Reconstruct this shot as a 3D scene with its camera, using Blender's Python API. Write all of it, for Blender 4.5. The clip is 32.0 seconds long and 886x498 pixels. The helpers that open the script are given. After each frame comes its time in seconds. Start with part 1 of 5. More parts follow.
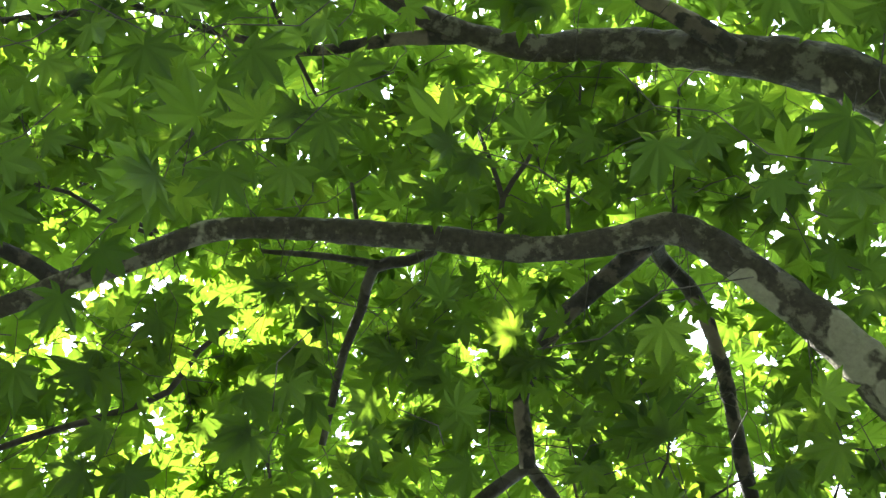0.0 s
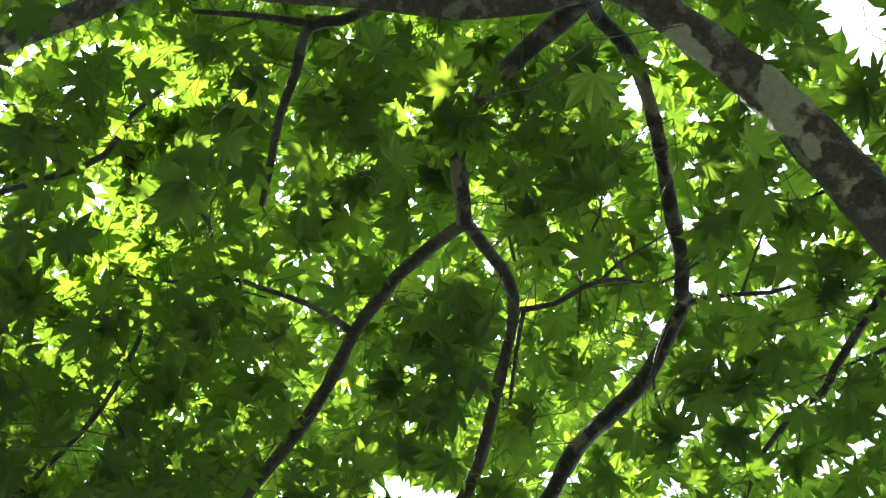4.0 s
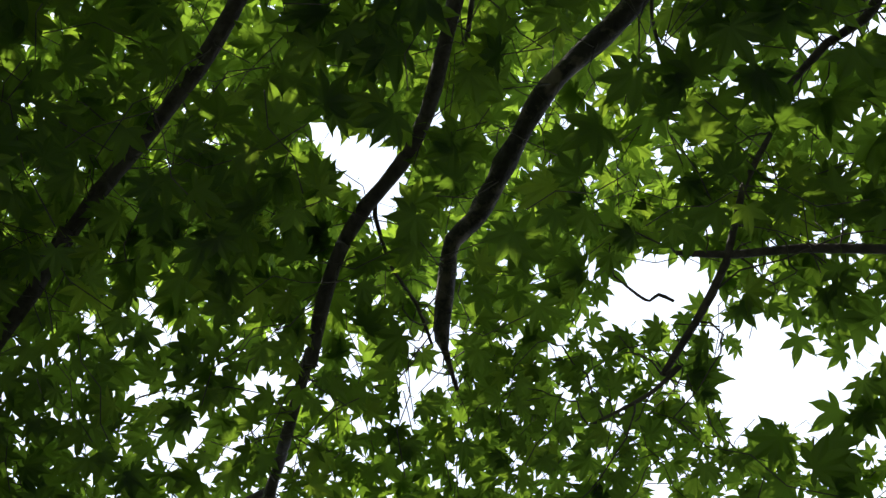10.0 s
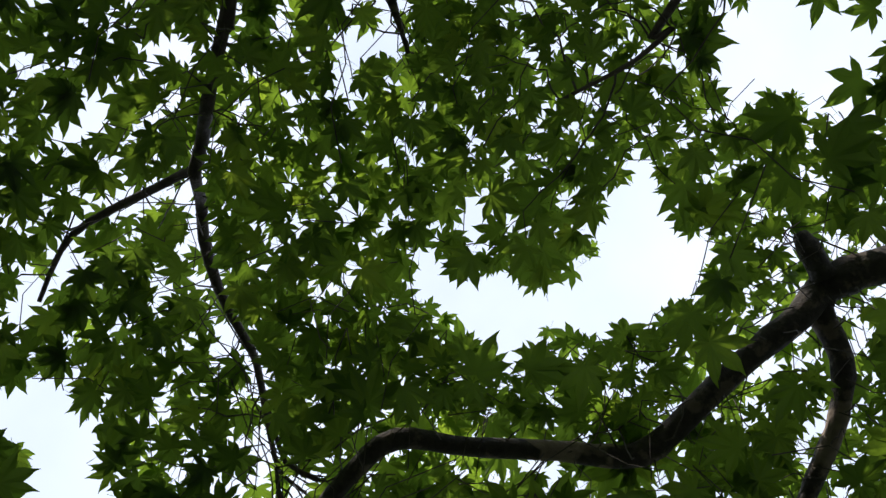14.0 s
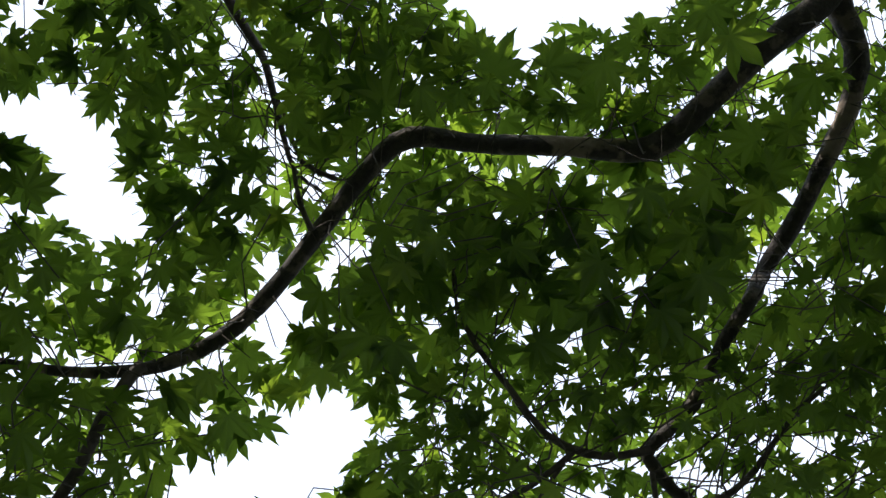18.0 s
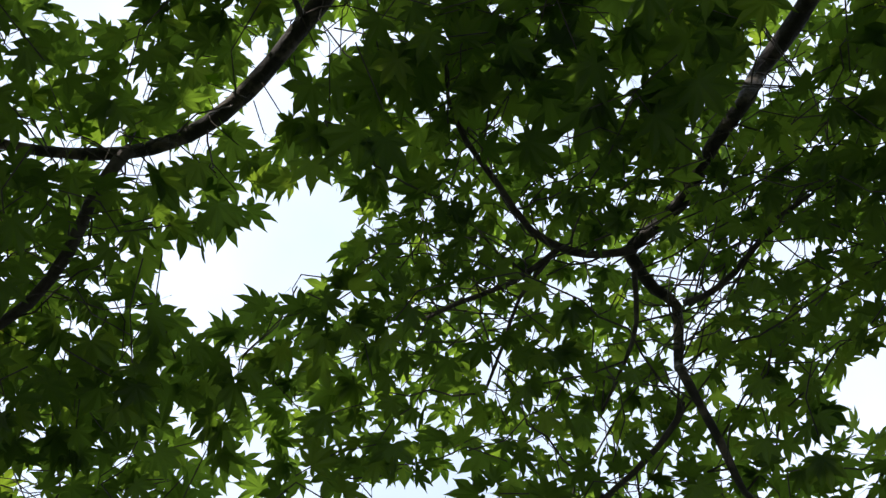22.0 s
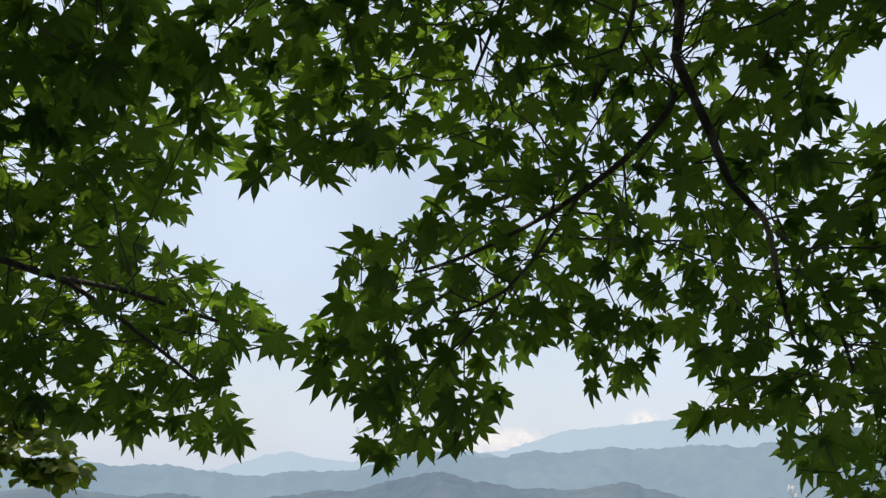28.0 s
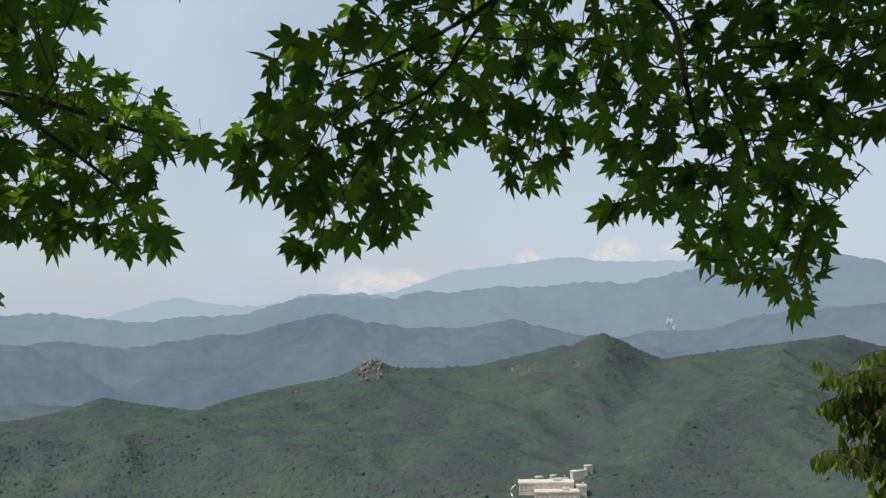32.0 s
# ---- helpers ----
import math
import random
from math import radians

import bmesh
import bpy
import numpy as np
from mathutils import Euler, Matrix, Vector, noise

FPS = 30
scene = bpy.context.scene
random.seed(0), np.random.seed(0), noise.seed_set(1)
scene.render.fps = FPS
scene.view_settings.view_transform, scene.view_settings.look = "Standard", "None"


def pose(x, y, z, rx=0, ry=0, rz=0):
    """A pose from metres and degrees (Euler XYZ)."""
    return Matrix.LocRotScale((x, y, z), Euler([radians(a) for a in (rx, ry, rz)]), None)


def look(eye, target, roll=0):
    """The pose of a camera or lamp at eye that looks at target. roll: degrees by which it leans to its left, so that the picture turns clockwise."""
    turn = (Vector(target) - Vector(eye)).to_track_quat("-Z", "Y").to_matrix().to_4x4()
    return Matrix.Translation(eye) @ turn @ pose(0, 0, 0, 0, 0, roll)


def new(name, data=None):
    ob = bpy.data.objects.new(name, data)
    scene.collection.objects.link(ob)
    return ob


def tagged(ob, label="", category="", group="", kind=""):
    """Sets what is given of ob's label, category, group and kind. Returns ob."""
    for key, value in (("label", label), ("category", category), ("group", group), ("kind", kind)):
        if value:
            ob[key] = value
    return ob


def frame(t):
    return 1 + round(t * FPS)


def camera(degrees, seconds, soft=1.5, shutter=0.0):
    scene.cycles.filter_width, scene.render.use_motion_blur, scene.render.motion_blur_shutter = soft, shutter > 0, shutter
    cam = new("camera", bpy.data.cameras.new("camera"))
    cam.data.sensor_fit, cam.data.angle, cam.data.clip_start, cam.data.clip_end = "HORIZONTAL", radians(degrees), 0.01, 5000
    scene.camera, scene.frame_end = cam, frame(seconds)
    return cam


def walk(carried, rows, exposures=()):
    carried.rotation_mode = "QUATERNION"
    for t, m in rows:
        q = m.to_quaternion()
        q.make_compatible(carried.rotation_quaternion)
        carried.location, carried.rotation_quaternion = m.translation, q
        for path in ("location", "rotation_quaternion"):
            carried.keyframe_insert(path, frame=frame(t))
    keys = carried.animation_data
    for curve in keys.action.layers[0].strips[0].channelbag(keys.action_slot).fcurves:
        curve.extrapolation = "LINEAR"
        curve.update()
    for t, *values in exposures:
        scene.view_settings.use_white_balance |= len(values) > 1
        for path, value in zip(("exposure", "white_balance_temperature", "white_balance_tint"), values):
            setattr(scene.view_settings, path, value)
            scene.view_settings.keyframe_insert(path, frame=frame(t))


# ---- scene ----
LENS = 2 * math.degrees(math.atan(784 / 2050))
cam = camera(LENS, 32.0, soft=1.4)
PATH = [
    (0.0, pose(-0.022, 0.007, 1.116, -169.36, -5.12, 0.09)),
    (0.5, pose(-0.017, 0.006, 1.122, -171.07, -4.83, 0.55)),
    (1.0, pose(-0.011, 0.009, 1.118, -172.33, -4.37, 0.55)),
    (1.5, pose(-0.008, 0.021, 1.114, -173.48, -3.74, 0.70)),
    (2.0, pose(-0.013, 0.034, 1.109, -174.75, -3.15, 0.96)),
    (2.5, pose(-0.021, 0.037, 1.102, -176.25, -2.87, 1.04)),
    (3.0, pose(-0.019, 0.039, 1.102, -177.75, -2.66, 0.91)),
    (3.5, pose(-0.015, 0.041, 1.097, -179.19, -2.46, 1.04)),
    (5.5, pose(-0.003, 0.017, 1.107, 174.84, -1.90, 1.27)),
    (6.0, pose(-0.000, 0.001, 1.105, 173.37, -1.80, 1.83)),
    (6.5, pose(0.005, -0.023, 1.094, 171.45, -1.78, 1.93)),
    (7.0, pose(0.011, -0.032, 1.095, 170.10, -1.99, 1.23)),
    (7.5, pose(0.014, -0.041, 1.094, 168.51, -2.02, 1.16)),
    (8.0, pose(0.011, -0.043, 1.113, 167.43, -1.92, 0.73)),
    (8.5, pose(0.006, -0.046, 1.126, 166.28, -1.39, 0.69)),
    (9.0, pose(-0.015, -0.028, 1.336, 164.16, -0.57, 0.40)),
    (9.5, pose(-0.017, 0.033, 1.561, 162.04, -0.26, 0.32)),
    (10.0, pose(-0.038, 0.092, 1.737, 160.22, 0.62, 0.70)),
    (10.5, pose(-0.052, 0.147, 1.891, 157.96, 1.50, 0.71)),
    (11.0, pose(-0.051, 0.212, 2.059, 155.22, 2.21, 0.65)),
    (11.5, pose(-0.029, 0.221, 2.084, 152.41, 1.90, 0.01)),
    (12.0, pose(-0.009, 0.229, 2.077, 150.46, 1.64, -0.01)),
    (12.5, pose(-0.007, 0.232, 2.076, 148.67, 1.86, -0.13)),
    (13.0, pose(0.017, 0.220, 2.098, 146.04, 1.56, -0.01)),
    (13.5, pose(0.043, 0.224, 2.099, 144.09, 1.17, 0.49)),
    (15.5, pose(0.037, 0.118, 2.170, 134.30, 1.74, 1.53)),
    (16.0, pose(0.036, 0.127, 2.171, 132.36, 2.03, 1.34)),
    (16.5, pose(0.026, 0.153, 2.157, 131.03, 1.76, 1.01)),
    (17.0, pose(0.022, 0.173, 2.122, 130.04, 1.75, 1.22)),
    (17.5, pose(0.008, 0.192, 2.111, 128.70, 2.08, 1.32)),
    (18.0, pose(-0.001, 0.202, 2.115, 126.95, 2.36, 1.24)),
    (18.5, pose(-0.004, 0.199, 2.119, 125.14, 2.39, 1.01)),
    (19.0, pose(-0.006, 0.193, 2.132, 123.17, 2.08, 0.68)),
    (19.5, pose(-0.012, 0.173, 2.163, 122.16, 1.49, 0.13)),
    (20.0, pose(-0.011, 0.165, 2.173, 121.26, 1.29, -0.06)),
    (20.5, pose(-0.001, 0.168, 2.156, 120.28, 1.64, 0.16)),
    (21.0, pose(0.001, 0.178, 2.156, 118.85, 1.75, -0.10)),
    (21.5, pose(-0.009, 0.188, 2.161, 117.24, 1.30, -0.68)),
    (22.0, pose(-0.012, 0.188, 2.148, 115.76, 1.18, -0.46)),
    (22.5, pose(-0.026, 0.205, 2.122, 114.67, 2.11, 0.02)),
    (23.0, pose(-0.039, 0.225, 2.122, 113.19, 1.95, -0.36)),
    (23.5, pose(-0.029, 0.226, 2.111, 112.29, 1.68, -0.43)),
    (24.0, pose(-0.019, 0.223, 2.098, 111.21, 1.34, -0.75)),
    (24.5, pose(-0.009, 0.224, 2.108, 109.54, 1.32, -0.67)),
    (25.0, pose(0.005, 0.212, 2.119, 108.09, 0.64, -0.42)),
    (25.5, pose(0.018, 0.210, 2.141, 106.56, 0.38, 0.13)),
    (27.5, pose(0.030, 0.229, 2.171, 101.56, -0.58, 0.04)),
    (28.0, pose(0.040, 0.236, 2.164, 100.27, -0.14, 0.00)),
    (28.5, pose(0.025, 0.229, 2.159, 98.98, -0.08, -0.21)),
    (29.0, pose(0.016, 0.219, 2.148, 97.54, -0.54, -0.21)),
    (29.5, pose(0.013, 0.205, 2.135, 96.01, -0.71, -0.14)),
    (30.0, pose(0.014, 0.201, 2.113, 94.51, -0.14, -0.11)),
    (30.5, pose(0.017, 0.200, 2.093, 93.19, 0.29, -0.53)),
    (31.0, pose(0.004, 0.191, 2.081, 92.22, 0.47, -1.89)),
    (31.5, pose(-0.011, 0.179, 2.089, 91.92, 0.89, -3.65)),
    (32.0, pose(-0.020, 0.174, 2.086, 92.47, 1.19, -5.38)),
]
EXPOSURE = [(0.0, 3.03, 6500, 5), (3.5, 2.8, 6500, 6), (6.0, 2.6, 6500, 8), (8.0, 2.0, 6500, 9), (9.0, 1.5, 6500, 11), (11.0, 0.75, 6500, 15), (13.0, 0.48, 6500, 16), (16.0, 0.76, 6450, 16),
            (19.0, 0.9, 6400, 15), (22.0, 0.57, 6350, 14), (25.0, 0.46, 6400, 13), (28.0, 0.1, 6600, 11), (32.0, -0.25, 6500, 9)]
walk(cam, PATH, EXPOSURE)

# ---- world and sun ----
SUN_TO = Vector((-0.52, -0.12, 0.84)).normalized()
world = bpy.data.worlds.new("sky")
scene.world = world
world.use_nodes = True
wn, wl = world.node_tree.nodes, world.node_tree.links
wn.clear()
w_out = wn.new("ShaderNodeOutputWorld")
w_bg = wn.new("ShaderNodeBackground")
w_sky = wn.new("ShaderNodeTexSky")
w_sky.sky_type, w_sky.sun_disc = "NISHITA", False
w_sky.sun_elevation = math.asin(SUN_TO.z)
w_sky.sun_rotation = math.atan2(SUN_TO.x, SUN_TO.y)
w_sky.air_density, w_sky.dust_density, w_sky.ozone_density, w_sky.altitude = 1.3, 1.2, 1.0, 600
w_co = wn.new("ShaderNodeTexCoord")
w_noise = wn.new("ShaderNodeTexNoise")
w_noise.inputs["Scale"].default_value, w_noise.inputs["Detail"].default_value = 2.2, 6
w_ramp = wn.new("ShaderNodeMapRange")
w_ramp.inputs[1].default_value, w_ramp.inputs[2].default_value = 0.30, 0.62
w_ramp.inputs[3].default_value, w_ramp.inputs[4].default_value = 0.55, 0.97
w_mix = wn.new("ShaderNodeMix")
w_mix.data_type = "RGBA"
w_mix.inputs[7].default_value = (6.95, 8.0, 9.65, 1)      # thin white cloud veil
wl.new(w_co.outputs["Generated"], w_noise.inputs["Vector"])
wl.new(w_noise.outputs["Fac"], w_ramp.inputs[0])
wl.new(w_ramp.outputs[0], w_mix.inputs[0])
wl.new(w_sky.outputs["Color"], w_mix.inputs[6])
wl.new(w_mix.outputs[2], w_bg.inputs["Color"])
w_bg.inputs["Strength"].default_value = 0.10
wl.new(w_bg.outputs[0], w_out.inputs[0])

sun_data = bpy.data.lights.new("sun", "SUN")
sun_data.energy, sun_data.angle, sun_data.color = 5.0, radians(0.6), (1.0, 0.95, 0.86)
sun = new("sun", sun_data)
sun.matrix_world = look(SUN_TO * 50, (0, 0, 0))


# ---- materials ----
def material(name):
    m = bpy.data.materials.new(name)
    m.use_nodes = True
    m.node_tree.nodes.clear()
    return m, m.node_tree.nodes, m.node_tree.links


def ramp(nodes, stops):
    r = nodes.new("ShaderNodeValToRGB")
    while len(r.color_ramp.elements) < len(stops):
        r.color_ramp.elements.new(0.5)
    for e, (p, c) in zip(r.color_ramp.elements, stops):
        e.position, e.color = p, (*c, 1)
    return r


def leaf_material(name, single, reflect, transmit, share=0.76, gloss=0.016):
    """A thin leaf: diffuse above, light shining through, a little gloss; every leaf its own green."""
    m, n, l = material(name)
    if single:
        rnd = n.new("ShaderNodeObjectInfo").outputs["Random"]
    else:
        rnd = n.new("ShaderNodeNewGeometry").outputs["Random Per Island"]
    a, b = ramp(n, reflect), ramp(n, transmit)
    tex = n.new("ShaderNodeTexNoise")
    tex.inputs["Scale"].default_value, tex.inputs["Detail"].default_value = 45.0, 3.0
    co = n.new("ShaderNodeTexCoord")
    l.new(co.outputs["Object"], tex.inputs["Vector"])
    shift = n.new("ShaderNodeMath")
    shift.operation = "MULTIPLY_ADD"
    l.new(tex.outputs["Fac"], shift.inputs[0])
    shift.inputs[1].default_value = 0.25
    add = n.new("ShaderNodeMath")
    add.operation = "SUBTRACT"
    l.new(rnd, add.inputs[0])
    add.inputs[1].default_value = 0.125
    l.new(add.outputs[0], shift.inputs[2])
    l.new(shift.outputs[0], a.inputs[0])
    l.new(shift.outputs[0], b.inputs[0])
    d, t, g = n.new("ShaderNodeBsdfDiffuse"), n.new("ShaderNodeBsdfTranslucent"), n.new("ShaderNodeBsdfGlossy")
    g.inputs["Roughness"].default_value = 0.42
    g.inputs["Color"].default_value = (0.8, 0.85, 0.8, 1)
    l.new(a.outputs[0], d.inputs["Color"])
    l.new(b.outputs[0], t.inputs["Color"])
    x, y, o = n.new("ShaderNodeMixShader"), n.new("ShaderNodeMixShader"), n.new("ShaderNodeOutputMaterial")
    x.inputs[0].default_value, y.inputs[0].default_value = share, gloss
    l.new(d.outputs[0], x.inputs[1])
    l.new(t.outputs[0], x.inputs[2])
    l.new(x.outputs[0], y.inputs[1])
    l.new(g.outputs[0], y.inputs[2])
    l.new(y.outputs[0], o.inputs[0])
    return m


MAPLE_TOP = ((0.0, (0.026, 0.052, 0.008)), (0.5, (0.042, 0.075, 0.010)), (1.0, (0.062, 0.105, 0.014)))
MAPLE_THRU = ((0.0, (0.080, 0.145, 0.010)), (0.5, (0.112, 0.190, 0.015)), (0.85, (0.145, 0.235, 0.017)), (1.0, (0.19, 0.275, 0.019)))
M_LEAF = leaf_material("maple_leaf", True, MAPLE_TOP, MAPLE_THRU)
M_FOLIAGE = leaf_material("maple_foliage", False, MAPLE_TOP, MAPLE_THRU)
SHRUB_TOP = ((0.0, (0.07, 0.10, 0.026)), (0.6, (0.14, 0.17, 0.048)), (1.0, (0.25, 0.26, 0.08)))
SHRUB_THRU = ((0.0, (0.11, 0.19, 0.014)), (1.0, (0.31, 0.36, 0.032)))
M_SHRUB = leaf_material("shrub_leaf", False, SHRUB_TOP, SHRUB_THRU)
M_SHRUB_ONE = leaf_material("shrub_single_leaf", True, SHRUB_TOP, SHRUB_THRU)


def bark_material(name, dark, pale, amount):
    """Bark: fine grain, dark mottles, lichen-pale patches with ragged edges, small bumps."""
    m, n, l = material(name)
    co = n.new("ShaderNodeTexCoord")

    def cloud(scale, detail, rough):
        t = n.new("ShaderNodeTexNoise")
        t.inputs["Scale"].default_value, t.inputs["Detail"].default_value, t.inputs["Roughness"].default_value = scale, detail, rough
        l.new(co.outputs["Object"], t.inputs["Vector"])
        return t.outputs["Fac"]

    def blend(fac, first, second):
        x = n.new("ShaderNodeMix")
        x.data_type = "RGBA"
        l.new(fac, x.inputs[0])
        l.new(first, x.inputs[6])
        l.new(second, x.inputs[7])
        return x.outputs[2]

    def edge(value, low, high):
        e = n.new("ShaderNodeMapRange")
        e.inputs[1].default_value, e.inputs[2].default_value = low, high
        l.new(value, e.inputs[0])
        return e.outputs[0]
    fine, middle, big = cloud(60.0, 8.0, 0.6), cloud(19.0, 5.0, 0.6), cloud(5.0, 4.0, 0.5)
    a = ramp(n, ((0.25, tuple(c * 0.5 for c in dark)), (0.75, tuple(c * 1.6 for c in dark))))
    b = ramp(n, ((0.3, tuple(c * 0.7 for c in pale)), (0.7, pale)))
    c = ramp(n, ((0.3, tuple(0.45 * u + 0.35 * v for u, v in zip(dark, pale))), (0.7, tuple(0.3 * u + 0.5 * v for u, v in zip(dark, pale)))))
    for r in (a, b, c):
        l.new(fine, r.inputs[0])
    mottled = blend(edge(middle, 0.52, 0.60), a.outputs[0], c.outputs[0])
    colour = blend(edge(big, amount, amount + 0.02), mottled, b.outputs[0])
    height = n.new("ShaderNodeMath")
    height.operation = "MULTIPLY_ADD"
    l.new(middle, height.inputs[0])
    height.inputs[1].default_value = 0.9
    l.new(fine, height.inputs[2])
    bump = n.new("ShaderNodeBump")
    bump.inputs["Strength"].default_value, bump.inputs["Distance"].default_value = 0.7, 0.008
    l.new(height.outputs[0], bump.inputs["Height"])
    p, o = n.new("ShaderNodeBsdfPrincipled"), n.new("ShaderNodeOutputMaterial")
    p.inputs["Roughness"].default_value = 0.9
    l.new(colour, p.inputs["Base Color"])
    l.new(bump.outputs[0], p.inputs["Normal"])
    l.new(p.outputs[0], o.inputs[0])
    return m


M_BARK = bark_material("maple_bark", (0.048, 0.038, 0.027), (0.30, 0.27, 0.195), 0.615)
# darker copy of the maple bark: shade on limbs and branches put into colour
M_BARK_SHADE = bark_material("shaded_maple_bark", (0.028, 0.023, 0.018), (0.20, 0.155, 0.115), 0.61)
M_BARK_DARK = bark_material("twig_bark", (0.045, 0.035, 0.028), (0.13, 0.11, 0.09), 0.64)


def land_material(name, stops, scale, haze=None, haze_share=0.0):
    m, n, l = material(name)
    co = n.new("ShaderNodeTexCoord")
    t1, t2 = n.new("ShaderNodeTexNoise"), n.new("ShaderNodeTexNoise")
    t1.inputs["Scale"].default_value, t1.inputs["Detail"].default_value = scale, 8.0
    t2.inputs["Scale"].default_value, t2.inputs["Detail"].default_value = scale * 9, 4.0
    l.new(co.outputs["Object"], t1.inputs["Vector"])
    l.new(co.outputs["Object"], t2.inputs["Vector"])
    mean = n.new("ShaderNodeMath")
    mean.operation = "MULTIPLY_ADD"
    l.new(t1.outputs["Fac"], mean.inputs[0])
    mean.inputs[1].default_value = 0.6
    half = n.new("ShaderNodeMath")
    half.operation = "MULTIPLY"
    half.inputs[1].default_value = 0.4
    l.new(t2.outputs["Fac"], half.inputs[0])
    l.new(half.outputs[0], mean.inputs[2])
    r = ramp(n, stops)
    l.new(mean.outputs[0], r.inputs[0])
    d, o = n.new("ShaderNodeBsdfDiffuse"), n.new("ShaderNodeOutputMaterial")
    l.new(r.outputs[0], d.inputs["Color"])
    if haze:
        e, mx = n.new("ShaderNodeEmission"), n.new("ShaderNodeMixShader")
        e.inputs["Color"].default_value, mx.inputs[0].default_value = (*haze, 1), haze_share
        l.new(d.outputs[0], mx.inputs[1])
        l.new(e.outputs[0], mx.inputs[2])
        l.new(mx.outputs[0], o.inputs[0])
    else:
        l.new(d.outputs[0], o.inputs[0])
    return m


M_GROUND = land_material("hill_ground", ((0.3, (0.062, 0.072, 0.068)), (0.7, (0.072, 0.084, 0.070))), 0.02)
# far ridges: blue haze of the distance is put in as emission
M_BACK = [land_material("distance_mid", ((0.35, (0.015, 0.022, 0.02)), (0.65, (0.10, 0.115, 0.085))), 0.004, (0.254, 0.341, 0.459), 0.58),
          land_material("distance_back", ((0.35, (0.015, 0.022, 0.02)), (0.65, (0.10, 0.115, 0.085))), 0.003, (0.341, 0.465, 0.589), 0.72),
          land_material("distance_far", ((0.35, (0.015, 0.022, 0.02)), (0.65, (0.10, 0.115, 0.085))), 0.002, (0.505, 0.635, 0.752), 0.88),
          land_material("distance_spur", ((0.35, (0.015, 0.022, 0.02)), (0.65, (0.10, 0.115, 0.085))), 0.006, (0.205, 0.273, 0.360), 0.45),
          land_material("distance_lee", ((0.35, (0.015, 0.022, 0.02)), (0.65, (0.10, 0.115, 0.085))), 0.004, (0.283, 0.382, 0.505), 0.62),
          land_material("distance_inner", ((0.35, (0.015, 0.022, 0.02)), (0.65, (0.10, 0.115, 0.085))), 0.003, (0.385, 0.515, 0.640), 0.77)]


def plain(name, color, rough=0.8, vary=0.15, scale=6.0):
    m, n, l = material(name)
    co, t = n.new("ShaderNodeTexCoord"), n.new("ShaderNodeTexNoise")
    t.inputs["Scale"].default_value, t.inputs["Detail"].default_value = scale, 6.0
    l.new(co.outputs["Object"], t.inputs["Vector"])
    r = ramp(n, ((0.3, tuple(c * (1 - vary) for c in color)), (0.7, tuple(min(1, c * (1 + vary)) for c in color))))
    l.new(t.outputs["Fac"], r.inputs[0])
    p, o = n.new("ShaderNodeBsdfPrincipled"), n.new("ShaderNodeOutputMaterial")
    p.inputs["Roughness"].default_value = rough
    l.new(r.outputs[0], p.inputs["Base Color"])
    l.new(p.outputs[0], o.inputs[0])
    return m


M_ROCK = plain("granite", (0.155, 0.130, 0.120), 0.9, 0.35, 0.25)
M_WALL = plain("white_concrete", (0.62, 0.55, 0.46), 0.8, 0.1, 0.3)
M_ROOF = plain("grey_roof", (0.52, 0.46, 0.39), 0.8, 0.2, 0.3)
M_GLASS = plain("pale_windows", (0.43, 0.40, 0.35), 0.35, 0.2, 0.2)


# ---- mesh helpers ----
def raw_mesh(name, verts, tris, mat):
    """A mesh straight from arrays of corners and triangles."""
    me = bpy.data.meshes.new(name)
    verts, tris = np.asarray(verts, np.float32), np.asarray(tris, np.int32)
    me.vertices.add(len(verts))
    me.vertices.foreach_set("co", verts.ravel())
    me.loops.add(tris.size)
    me.loops.foreach_set("vertex_index", tris.ravel())
    me.polygons.add(len(tris))
    me.polygons.foreach_set("loop_start", np.arange(len(tris), dtype=np.int32) * 3)
    me.update(calc_edges=True)
    me.validate()
    me.materials.append(mat)
    return me


def part(name, me, parent, label="", kind=""):
    ob = new(name, me)
    ob.parent = parent
    return tagged(ob, label=label, kind=kind)


def smooth_path(points, step):
    """Catmull-Rom through points (x, y, z, radius), about every step metres."""
    p = np.asarray(points, float)
    p = np.vstack([2 * p[0] - p[1], p, 2 * p[-1] - p[-2]])
    out = []
    for i in range(1, len(p) - 2):
        a, b, c, d = p[i - 1], p[i], p[i + 1], p[i + 2]
        k = max(2, int(np.linalg.norm((c - b)[:3]) / step))
        for t in np.arange(k) / k:
            out.append(0.5 * (2 * b + (c - a) * t + (2 * a - 5 * b + 4 * c - d) * t * t + (3 * b - a - 3 * c + d) * t ** 3))
    out.append(p[-2])
    return np.array(out)


